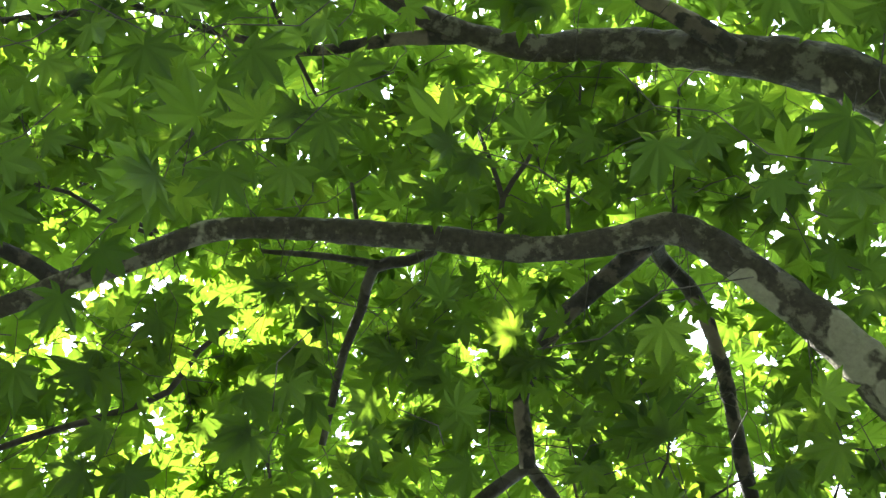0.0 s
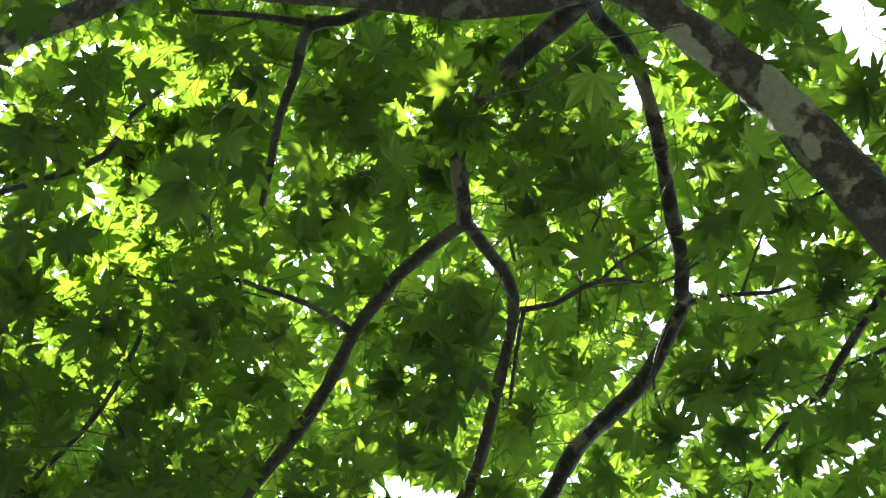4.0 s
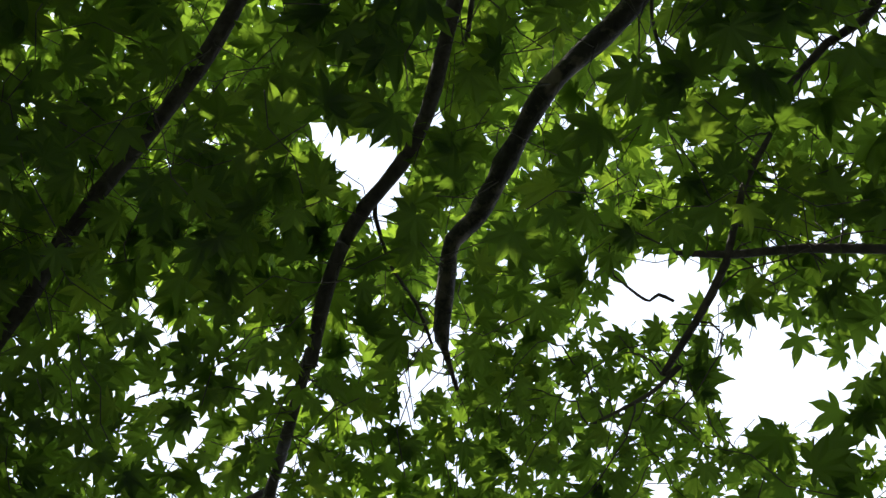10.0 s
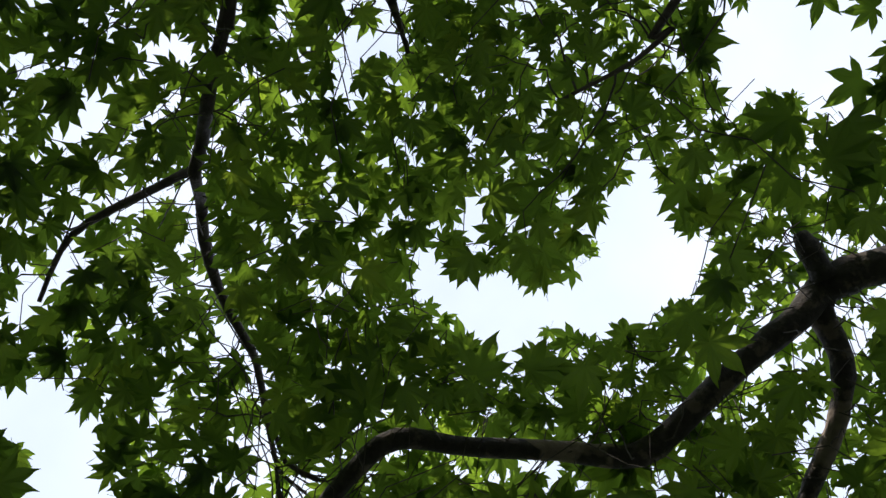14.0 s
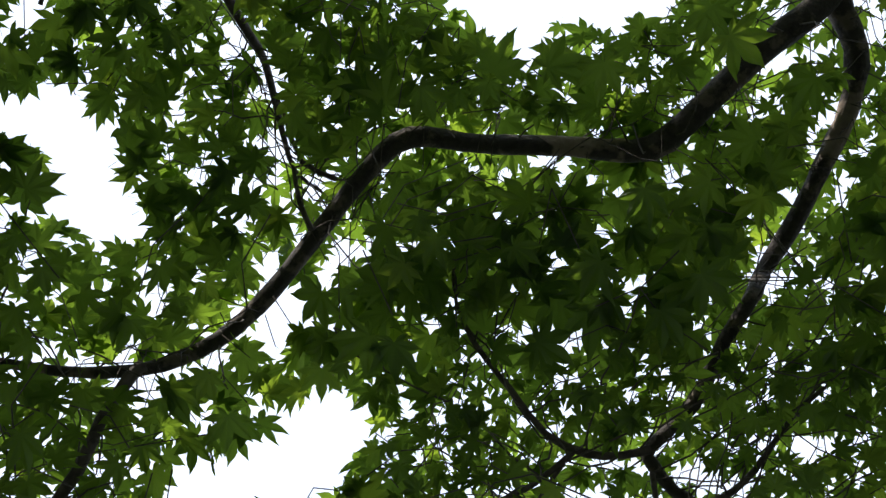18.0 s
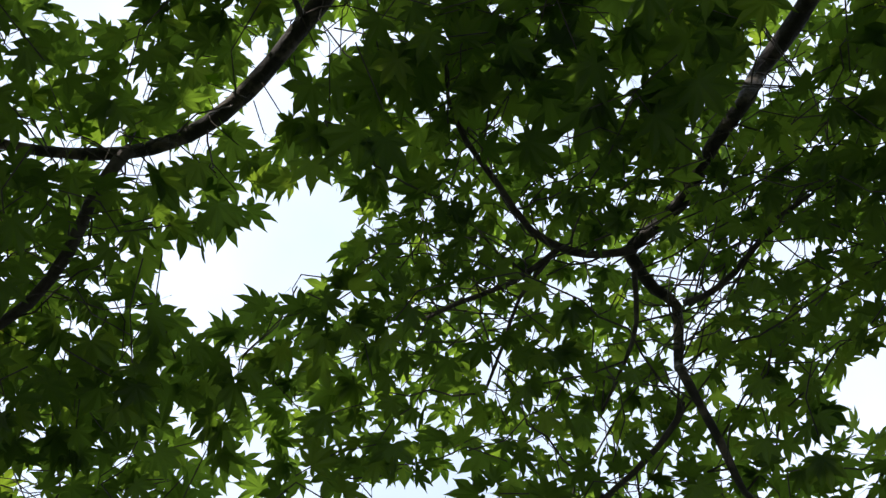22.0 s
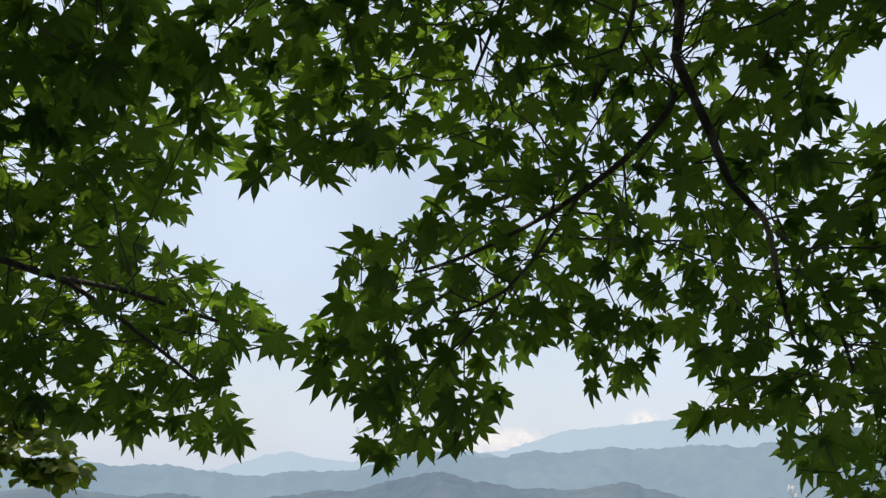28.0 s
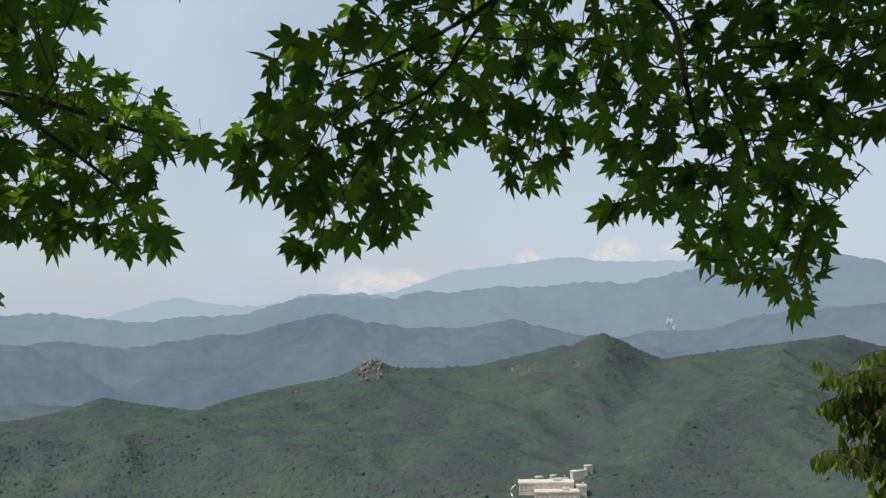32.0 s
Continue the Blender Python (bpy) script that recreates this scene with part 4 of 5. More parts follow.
rng = np.random.default_rng(7)
BLADES = [maple_blade(rng) for _ in range(6)] + [maple_blade(rng, 5)]


# ---- ground and distance ----
def profile(table, az, soft=0.3):
    t = np.array(table, float)
    return sum(np.interp(az + k * soft, t[:, 0], t[:, 1]) for k in (-1, 0, 1)) / 3


HILL = [(-24.6, -4.59), (-19.1, -5.07), (-15.5, -5.10), (-14.1, -4.98), (-12.6, -4.66), (-11.8, -4.42), (-11.0, -4.18), (-9.8, -4.45), (-7.8, -4.80), (-6.6, -4.98), (-5.2, -4.55), (-3.4, -4.15), (-2.0, -3.90), (0.2, -3.58), (0.9, -3.25),
        (1.5, -2.88), (1.9, -2.78), (2.4, -2.98), (3.0, -3.20), (5.0, -3.24), (7.1, -3.15), (8.8, -2.80), (10.2, -2.52), (11.1, -2.24), (11.6, -2.32), (12.6, -1.80), (13.2, -1.70), (13.9, -1.99), (14.9, -2.55), (16.0, -2.98),
        (17.6, -2.77), (19.4, -2.54), (22.0, -2.22), (24.3, -1.93), (25.3, -2.25), (26.2, -2.55), (30.5, -2.28), (35.9, -3.25)]
MID = [(-24.6, -2.07), (-19.1, -2.31), (-15.5, -2.06), (-13.8, -1.62), (-13.0, -1.55), (-11.1, -1.90), (-9.6, -2.02), (-7.5, -1.71), (-5.6, -1.43), (-4.5, -1.60), (-3.0, -1.11), (-1.1, -0.74), (0.1, -0.57), (1.4, -1.07), (2.7, -1.16), (3.9, -1.43), (4.9, -1.34), (6.1, -1.48), (7.4, -1.26), (8.8, -1.03), (9.7, -1.25), (11.4, -1.75), (13.1, -2.11), (16.0, -2.56), (19.4, -2.87), (26.2, -3.30), (33.8, -3.27)]
BACK = [(-24.6, -0.15), (-17.9, 0.07), (-15.5, -0.37), (-13.8, -0.21), (-11.8, -0.52), (-9.5, -0.84), (-7.1, -0.58), (-4.4, -0.53), (-1.9, 0.19), (0.3, 0.31), (2.5, 0.04), (4.2, 0.43), (5.8, 0.31), (8.1, 0.60), (10.0, 0.50), (12.5, 0.72), (14.4, 0.57), (16.9, 1.12), (18.5, 1.40), (22.2, 1.65), (24.2, 1.77), (26.4, 1.33), (34.0, 1.63)]
SPUR = [(-39.1, -2.17), (-27.6, -3.30), (-20.6, -3.80), (-19.2, -4.27), (-17.4, -4.57), (-15.6, -4.08), (-14.4, -3.97), (-13.0, -4.39), (-11.7, -4.67), (-9.0, -5.11), (-2.2, -5.43), (20.8, -5.79), (34.4, -5.08)]
FAR = [(-24.6, -0.39), (-15.5, -0.69), (-10.8, -0.54), (-9.2, 0.01), (-7.4, 0.41), (-6.3, 0.06), (-3.9, -0.16), (-0.8, 0.25), (2.8, 0.37), (4.7, 0.97), (5.9, 1.37), (8.1, 1.60), (10.1, 1.78), (11.4, 1.97), (13.6, 1.69), (16.9, 1.66), (19.6, 1.54), (26.3, 1.13), (34.0, 0.65)]
SIDE = [(-24.6, -2.07), (-19.1, -1.30), (-17.0, -1.47), (-15.5, -1.65), (-14.4, -1.74), (-13.3, -2.46), (-12.1, -2.87), (-10.9, -3.63), (-10.4, -4.02), (-9.0, -4.83), (-5.3, -6.05), (8.4, -7.52), (26.0, -8.16), (33.6, -7.85)]
INNER = [(-24.6, -2.07), (-13.1, -2.54), (-7.9, -1.37), (-5.2, -0.95), (-4.1, -0.67), (-3.4, -0.44), (-2.2, 0.14), (-1.3, 0.40), (0.3, 0.28), (1.4, 0.40), (2.8, 0.12), (4.7, -0.28), (8.6, -1.20), (26.2, -2.26), (33.9, -2.29)]
LEE = [(-24.6, -3.51), (3.0, -3.02), (6.6, -1.99), (8.6, -1.61), (11.3, -2.08), (13.8, -2.12), (15.5, -1.68), (16.8, -1.75), (18.5, -1.70), (20.0, -1.15), (22.1, -0.84), (24.1, -0.79), (26.3, -0.57), (33.9, -0.34)]


def bumps(x, y, scale, octaves=4):
    v, amp = 0.0, 1.0
    for k in range(octaves):
        v += amp * noise.noise((x / scale * 2 ** k, y / scale * 2 ** k, 3.7 * k))
        amp *= 0.5
    return v


def folds(x, y, scale):
    """Sharp-crested folds, as of spurs and gullies."""
    v, amp = 0.0, 1.0
    for k in range(3):
        v += amp * (0.45 - abs(noise.noise((x / scale * 2 ** k, y / scale * 2 ** k, 9.1 * k + 2)) * 1.7))
        amp *= 0.45
    return v


def ground_height(az, r):
    x, y = r * math.sin(radians(az)), r * math.cos(radians(az))
    if r < 9:
        return -0.02 + 0.03 * bumps(x, y, 2.0, 2) - max(0.0, r - 6) * 0.2
    top = 2.1 + 1150 * math.tan(radians(profile(HILL, az, 0.12))) - 3.2
    if abs(az) > 45:
        top = -60
    side = min(1.0, max(0.0, (abs(az) - 60) / 60))
    low = -106 + 3 * bumps(x, y, 90)
    if r < 300:
        h = -0.6 - (r - 9) * 0.36
    elif r < 600:
        h = low + (-0.6 - 291 * 0.36 - low) * max(0, (360 - r) / 60)
    elif r < 1150:
        f = (r - 600) / 550
        broad = 2.1 + 1150 * math.tan(radians(profile(HILL, az, 0.12 + 3.5 * (1 - f)))) - 3.2
        turn = 26 * noise.noise((x / 170, y / 170, 5.0))
        spur = (folds(x + 0.25 * y + turn, y * 0.22, 100) * 14 + folds(x - 0.3 * y, y * 0.35, 250) * 30 + bumps(x, y, 45, 3) * 3) * math.sin(math.pi * f) ** 0.7
        h = low + (broad - low) * (f ** 1.15) + spur * 0.75 + 1.5 * bumps(x, y, 40, 2) * f
        if r > 700:
            h = min(h, 2.1 + (top - 2.1) * r / 1150 - 1.0)
    else:
        h = top - (r - 1150) * 0.3 if r < 1500 else top - 105
        h = max(h, -190)
    return h * (1 - side) + side * min(0.0, h * 0.5 + 0.15 * r * (r > 40) * 0.3)


az_list = np.concatenate([np.linspace(-180, -46, 24), np.linspace(-44, 44, 441), np.linspace(46, 178, 24)])
r_list = np.concatenate([[0.4, 1.2, 2.5, 4, 6, 7.5, 9, 12, 18, 30, 60, 120, 200, 300, 360, 450, 540], np.linspace(600, 1150, 56), [1165, 1190, 1230, 1300, 1400, 1500, 2000, 3000, 4700]])
gv = [(0.0, 0.0, -0.02)]
for r in r_list:
    for az in az_list:
        gv.append((r * math.sin(radians(az)), r * math.cos(radians(az)), ground_height(az, r)))
gt, m = [], len(az_list)
for k in range(m):
    gt.append((0, 1 + (k + 1) % m, 1 + k))
for i in range(len(r_list) - 1):
    for k in range(m):
        a, b = 1 + i * m + k, 1 + i * m + (k + 1) % m
        gt += [(a, b, b + m), (a, b + m, a + m)]
ground = tagged(new("ground", raw_mesh("ground", gv, gt, M_GROUND)), "brown-green earth falling away to wooded hills", "ground", kind="structure")


def ridge(name, table, dist, mat, label, rough):
    az = np.linspace(-30, 34, 360)
    verts, rows = [], 30
    for j in range(rows):
        f = j / (rows - 1)
        for a in az:
            top = 2.1 + dist * math.tan(radians(profile(table, a)))
            r = dist - 520 * (1 - f)
            x, y = r * math.sin(radians(a)), r * math.cos(radians(a))
            z = -240 + (top + 240) * (1 - (1 - f) ** 1.5)
            bend = dist * 0.02 * noise.noise((x / dist * 9, y / dist * 9, 4.0))
            gully = folds(x + 0.3 * y + bend, y * 0.25, dist * 0.055) * 0.014 + folds(x, y * 0.5, dist * 0.14) * 0.032
            z += 0.6 * gully * rough * dist * math.sin(math.pi * f) ** 0.7 + (bumps(a * 90, dist * 1.0, 50, 4) * 0.0020 + bumps(a * 90, dist * 1.7, 14, 3) * 0.0006) * rough * dist * f
            verts.append((x, y, min(z, 2.1 + (top - 2.1) * r / dist + rough * dist * (0.0016 * bumps(a * 90, dist, 40, 3) + 0.0007 * bumps(a * 90, dist * 2.3, 11, 2)))))
    n, tris = len(az), []
    for j in range(rows - 1):
        for k in range(n - 1):
            a = j * n + k
            tris += [(a, a + 1, a + 1 + n), (a, a + 1 + n, a + n)]
    return tagged(new(name, raw_mesh(name, verts, tris, mat)), label, "mountains", kind="structure")


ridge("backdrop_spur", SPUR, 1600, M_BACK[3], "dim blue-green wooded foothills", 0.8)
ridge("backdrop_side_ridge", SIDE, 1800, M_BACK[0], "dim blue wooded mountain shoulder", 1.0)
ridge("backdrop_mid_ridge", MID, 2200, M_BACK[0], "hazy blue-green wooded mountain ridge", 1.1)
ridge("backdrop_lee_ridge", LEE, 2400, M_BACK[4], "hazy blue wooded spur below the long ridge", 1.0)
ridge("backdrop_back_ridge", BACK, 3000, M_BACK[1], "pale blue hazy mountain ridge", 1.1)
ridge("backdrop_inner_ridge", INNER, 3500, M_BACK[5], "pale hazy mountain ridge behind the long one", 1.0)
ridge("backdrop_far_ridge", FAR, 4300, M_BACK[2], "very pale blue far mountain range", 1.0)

# woods on the near hill: many small rounded crowns
M_WOODS, n_, l_ = material("woods")
ri = n_.new("ShaderNodeNewGeometry")
# the blue-grey cast of these greens is distance haze put into the colour
rr = ramp(n_, ((0.28, (0.046, 0.056, 0.062)), (0.42, (0.066, 0.072, 0.074)), (0.51, (0.054, 0.074, 0.072)), (0.60, (0.064, 0.090, 0.068)), (0.70, (0.078, 0.092, 0.073)), (0.80, (0.090, 0.122, 0.073))))
w_tex, w_pos, w_sum, w_half = n_.new("ShaderNodeTexNoise"), n_.new("ShaderNodeTexCoord"), n_.new("ShaderNodeMath"), n_.new("ShaderNodeMath")
w_tex.inputs["Scale"].default_value, w_tex.inputs["Detail"].default_value, w_tex.inputs["Roughness"].default_value = 0.021, 8.0, 0.72
w_half.operation, w_sum.operation = "MULTIPLY", "MULTIPLY_ADD"
l_.new(w_pos.outputs["Object"], w_tex.inputs["Vector"])
l_.new(ri.outputs["Random Per Island"], w_half.inputs[0])
w_half.inputs[1].default_value, w_sum.inputs[1].default_value = 0.16, 0.88
l_.new(w_tex.outputs["Fac"], w_sum.inputs[0])
l_.new(w_half.outputs[0], w_sum.inputs[2])
l_.new(w_sum.outputs[0], rr.inputs[0])
wd, wo = n_.new("ShaderNodeBsdfDiffuse"), n_.new("ShaderNodeOutputMaterial")
l_.new(rr.outputs[0], wd.inputs["Color"])
w_mixn = n_.new("ShaderNodeMix")
w_mixn.data_type = "VECTOR"
w_mixn.inputs[0].default_value = 0.94
w_lie = n_.new("ShaderNodeAttribute")
w_lie.attribute_name = "canopy_lie"
l_.new(w_lie.outputs["Vector"], w_mixn.inputs[5])
l_.new(ri.outputs["Normal"], w_mixn.inputs[4])
l_.new(w_mixn.outputs[1], wd.inputs["Normal"])
l_.new(wd.outputs[0], wo.inputs[0])
ico = bmesh.new()
bmesh.ops.create_icosphere(ico, subdivisions=1, radius=1.0)
ico_v = np.array([v.co[:] for v in ico.verts])
ico_t = np.array([[v.index for v in f.verts] for f in ico.faces])
ico.free()
# one crown: a peaked cap of two rings of five
turns = np.arange(5) * 2 * np.pi / 5
cap_v = np.concatenate([np.column_stack([np.cos(turns), np.sin(turns), np.full(5, -1.1)]) * np.array([1.1, 1.1, 1]), np.column_stack([0.68 * np.cos(turns + 0.63), 0.68 * np.sin(turns + 0.63), np.full(5, 0.45)]), [[0, 0, 0.95]]])
cap_t = np.array([q for k in range(5) for q in ((k, (k + 1) % 5, 5 + k), (5 + k, (k + 1) % 5, 5 + (k + 1) % 5), (5 + k, 5 + (k + 1) % 5, 10))])
wr = np.random.default_rng(11)
N_WOODS = 96000
w_az, w_r = wr.uniform(-18, 28, N_WOODS), np.sqrt(wr.uniform(585 ** 2, 1158 ** 2, N_WOODS))
w_z = np.array([ground_height(p, q) for p, q in zip(w_az, w_r)])
w_s = 0.85 + 1.7 * wr.random(N_WOODS) ** 2
w_x, w_y = w_r * np.sin(np.radians(w_az)), w_r * np.cos(np.radians(w_az))
dz_az = np.array([ground_height(p + 0.25, q) for p, q in zip(w_az, w_r)]) - w_z
dz_r = np.array([ground_height(p, q - 4) for p, q in zip(w_az, w_r)]) - w_z
w_nor = np.column_stack([-dz_az / (w_r * radians(0.25)), dz_r / 4, np.ones(N_WOODS)])
w_nor /= np.linalg.norm(w_nor, axis=1)[:, None]
w_c = np.column_stack([w_x, w_y, w_z + w_s * wr.uniform(-0.2, 0.3, N_WOODS)])
w_el = np.degrees(np.arctan2(w_z - 2.1, w_r))
clear = (np.abs(w_az - 10.55) < 1.5) & (w_el < -9.05) | (np.abs(w_az - 11.75) < 0.6) & (w_el < -8.85)
w_c, w_s, w_nor = w_c[~clear], w_s[~clear], w_nor[~clear]
n_w = len(w_s)
wv = cap_v[None] * (1 + 0.2 * wr.standard_normal((n_w, len(cap_v), 1))) * w_s[:, None, None] * np.array([1.08, 1.08, 0.66]) + w_c[:, None]
wt = cap_t[None] + (np.arange(n_w) * len(cap_v))[:, None, None]
woods_mesh = raw_mesh("woods", wv.reshape(-1, 3), wt.reshape(-1, 3), M_WOODS)
lie = woods_mesh.attributes.new("canopy_lie", "FLOAT_VECTOR", "POINT")
lie.data.foreach_set("vector", np.repeat(w_nor, len(cap_v), axis=0).astype(np.float32).ravel())
tagged(new("woods", woods_mesh), "dense grey-green woods covering the near hills", "woods", kind="stuff")


# ---- the maples ----

def maple(label, letter, trunk, seed):
    """A maple: trunk, limbs and branches of its own, twigs and leaves are hung on later."""
    r = np.random.default_rng(seed)
    root = tagged(new("maple_tree"), label, "tree", "maples at the lookout")
    root.location = (trunk[0][0], trunk[0][1], 0)
    root.empty_display_size = 0.2

    def local(v):
        return v - np.array([trunk[0][0], trunk[0][1], 0])
    v, t = tube(smooth_path(trunk, 0.12), 18, r, 0.035)
    part("trunk", raw_mesh("trunk", local(v), t, M_BARK), root)
    for who, name, pts in BOUGHS:
        if who != letter:
            continue
        if letter == "B":
            pts = [(x, y, z, r0 * 0.92) for x, y, z, r0 in pts]
        big = max(q[3] for q in pts)
        v, t = tube(smooth_path(pts, 0.03 if big > 0.02 else 0.05), 14 if big > 0.02 else (8 if big > 0.008 else 6), r, 0.035 if big > 0.012 else 0.03)
        part(name, raw_mesh(name, local(v), t, (M_BARK if letter == "A" and name == "limb" else M_BARK_SHADE) if big > 0.02 else M_BARK_DARK), root)
    return root, local


def dress(root, local, sets, seed, singles=300):
    """Hangs the sprays on a tree: the nearest leaves one by one, the rest as one mass."""
    r = np.random.default_rng(seed)
    twigs, pos, rot, siz = [], [], [], []
    for lines, p, q, z, who in sets:
        pos.append(p)
        rot.append(q)
        siz.append(z)
        for i, line in enumerate(lines):
            mine = who[who[:, 0] == i, 1]
            if len(mine) < 2:
                continue
            line = line[max(0, mine.min() - 1):mine.max() + 1]
            line = line[np.cumprod(open_sky(line)).sum():]
            if len(line) < 2 or open_sky(line).any():
                continue
            twigs.append((line, 0.0013))
            gap = np.linalg.norm(WOOD[:, :3] - line[0], axis=1) * r.uniform(0.7, 1.4, len(WOOD)) + USED * 0.5 + (WOOD[:, 3] > 0.014) * 0.15
            j = gap.argmin()
            if 0.05 < gap[j] < 0.40 and r.random() < 0.36:
                f = np.linspace(0, 1, 8)[:, None]
                span = np.linalg.norm(line[0] - WOOD[j, :3])
                mid = (WOOD[j, :3] + line[0]) / 2 + r.normal(0, 0.25 * span, 3)
                link = (1 - f) ** 2 * WOOD[j, :3] + 2 * f * (1 - f) * mid + f * f * line[0]
                link[1:-1] += r.normal(0, 0.02 * span, (6, 3))
                if not open_sky(link).any():
                    USED[j] += 1
                    twigs.append((link, 0.0022))
    pos, rot, siz = (np.concatenate(v) for v in (pos, rot, siz))
    kind = r.integers(0, len(BLADES), len(pos))
    near = np.argsort(np.linalg.norm(pos - HIGH_STAND, axis=1))
    near = near[np.abs(dome_angles(pos[near])[1]) < 27][:singles]
    rest = np.setdiff1d(np.arange(len(pos)), near)
    twigs.sort(key=lambda q: np.linalg.norm(q[0].mean(0) - HIGH_STAND))
    for t, w in twigs[:200]:
        v, f = tube(np.column_stack([local(t), np.linspace(w, w * 0.6, len(t))]), 5, r, 0.0)
        part("twig", raw_mesh("twig", v, f, M_BARK_DARK), root)
    part("brushwood", twig_mesh("brushwood", [(local(t), w) for t, w in twigs[200:]], r), root, "thin dark leafy twigs", "stuff")
    part("foliage", many_leaves("foliage", BLADES, local(pos[rest]), rot[rest], siz[rest], kind[rest], M_FOLIAGE), root, "dense green seven-lobed maple leaves", "stuff")
    shared = [raw_mesh("leaf", bv, bt, M_LEAF) for bv, bt in BLADES]
    for i in near:
        ob = part("leaf", shared[kind[i]], root)
        ob.matrix_local = Matrix.LocRotScale(Vector(local(pos[i])), Matrix(rot[i].tolist()).to_quaternion(), Vector((siz[i],) * 3))


TRUNK_A = [(2.75, 0.55, -0.1, 0.20), (2.62, 0.55, 0.8, 0.165), (2.4, 0.55, 1.9, 0.15), (2.05, 0.5, 2.9, 0.135), (1.6, 0.45, 3.55, 0.115), (1.221, 0.389, 3.765, 0.0892)]
TRUNK_B = [(3.3, 2.6, -0.1, 0.19), (3.2, 2.55, 0.9, 0.155), (3.0, 2.4, 2.0, 0.13), (2.7, 2.2, 3.0, 0.11), (1.470, 1.463, 3.547, 0.0702), (1.269, 1.512, 3.686, 0.0585)]
tree_a, local_a = maple("maple with pale patchy bark and bright backlit leaves", "A", TRUNK_A, 3)
tree_b, local_b = maple("maple with dark limbs and drooping green leaves", "B", TRUNK_B, 4)
ra = np.random.default_rng(21)


def pick(*rules):
    """A value by height and side angle: the first rule whose box holds the place."""
    def value(a, b):
        out = np.full(np.shape(a), float(rules[-1]))
        for a0, a1, b0, b1, v in reversed(rules[:-1]):
            out = np.where((a >= a0) & (a < a1) & (b >= b0) & (b < b1), v, out)
        return out
    return value


# how many leaves lie over one another, seen from the low and from the high standpoint
LAYERS_LOW = pick((122, 200, -90, 90, 6), (-10, 200, -90, -27, 6), (-10, 200, 27, 90, 6), (78, 86, -24, -6, 3.4), (60, 81, 7, 30, 2.6), (60, 77, -30, 7, 3.0), 4.2)
LAYERS_HIGH = pick((-10, 200, -90, -26, 8), (-10, 200, 26, 90, 5), (67, 90, -30, -7, 4.0), (67, 90, -7, 30, 2.8), (57.5, 64, 0, 6, 3.8), (43, 48, -7, 4, 3.8), (48, 67, -30, 10, 2.35), (43, 67, 10, 30, 2.7),
                     (27, 36, 9, 30, 3.6), (34, 44, -4, 30, 4.2), (34, 48, -30, -4, 2.3), (22, 34, -30, -13, 3.0), (22, 34, -13, 30, 2.6), (-10, 22, -30, -13, 3.6), (-10, 22, -13, -1, 2.8), 2.3)
SIZE_A = pick((86, 200, -90, 90, 0.150), (77, 86, -90, 90, 0.130), (69, 77, -90, 3, 0.105), (69, 77, 3, 90, 0.088), (0, 69, -90, 0, 0.086), 0.066)
SIZE_B = pick((43, 90, 8, 90, 0.122), (43, 90, -6, 8, 0.115), (43, 90, -90, -6, 0.098), (34, 43, -2, 90, 0.115), (34, 43, -90, -2, 0.100), (22, 34, -90, -5, 0.092), (22, 34, -5, 90, 0.064), (-10, 22, -90, -2, 0.082), 0.070)


def grown(sets, stand, layers, seed, fresh=0.5):
    r = np.random.default_rng(seed)
    out = []
    for lines, p, q, z, who in sets:
        k = settle(p, z, stand, layers, r, fresh)
        out.append((lines, p[k], q[k], z[k], who[k]))
    return out


high_a = [sprays(ra, 40, (92, 120), (-24, 24), (1.7, 2.1), 0.125, centre=LOW_STAND, hang=0.25, hole=(LOW_STAND,)),
          sprays(ra, 520, (74, 122), (-30, 30), (2.55, 3.15), SIZE_A, centre=LOW_STAND, hang=0.25, hole=(LOW_STAND,)),
          sprays(ra, 520, (74, 124), (-34, 34), (3.1, 3.9), SIZE_A, centre=LOW_STAND, hang=0.3, hole=(LOW_STAND, HIGH_STAND)),
          # outer leaves, mostly out of view, added to shade the crown
          sprays(ra, 700, (74, 165), (-70, 70), (3.8, 5.2), 0.14, centre=LOW_STAND, hang=0.3, hole=(LOW_STAND, HIGH_STAND))]
low_a = [sprays(ra, 640, (52, 75), (-30, 30), (2.85, 3.2), SIZE_A, centre=LOW_STAND, hang=0.3),
         sprays(ra, 200, (46, 60), (-30, 4), (2.0, 2.3), 0.086, hang=0.4),
         sprays(ra, 260, (52, 75), (-34, 34), (3.1, 3.5), SIZE_A, centre=LOW_STAND, hang=0.3)]
lit_a = []
for (sx, sy, sz), sr in SUN_SPOTS:
    sa, sb, sd = (float(q[0]) for q in dome_angles(np.array([(sx, sy, sz)])))
    half = math.degrees(sr / sd) * 0.6
    lit_a.append(sprays(ra, 2 if sr > 0.09 else 1, (sa - half, sa + half), (sb - half, sb + half), (sd - 0.02, sd + 0.02), 0.105, nodes=3, hang=0.05, anywhere=True))
high_a = grown(high_a, LOW_STAND, LAYERS_LOW, 41)
# upper leaves added to keep the sun off the leaves and limbs below
sun_block_a = [sprays(ra, 620, (67, 118), (-58, 8), (3.3, 4.7), 0.15, hang=0.3, hole=(LOW_STAND, HIGH_STAND))]
high_a += grown(sun_block_a, LOW_STAND, lambda a, b: np.full(np.shape(a), 6.8), 44, 0.4)
low_a = grown(low_a, HIGH_STAND, LAYERS_HIGH, 42)
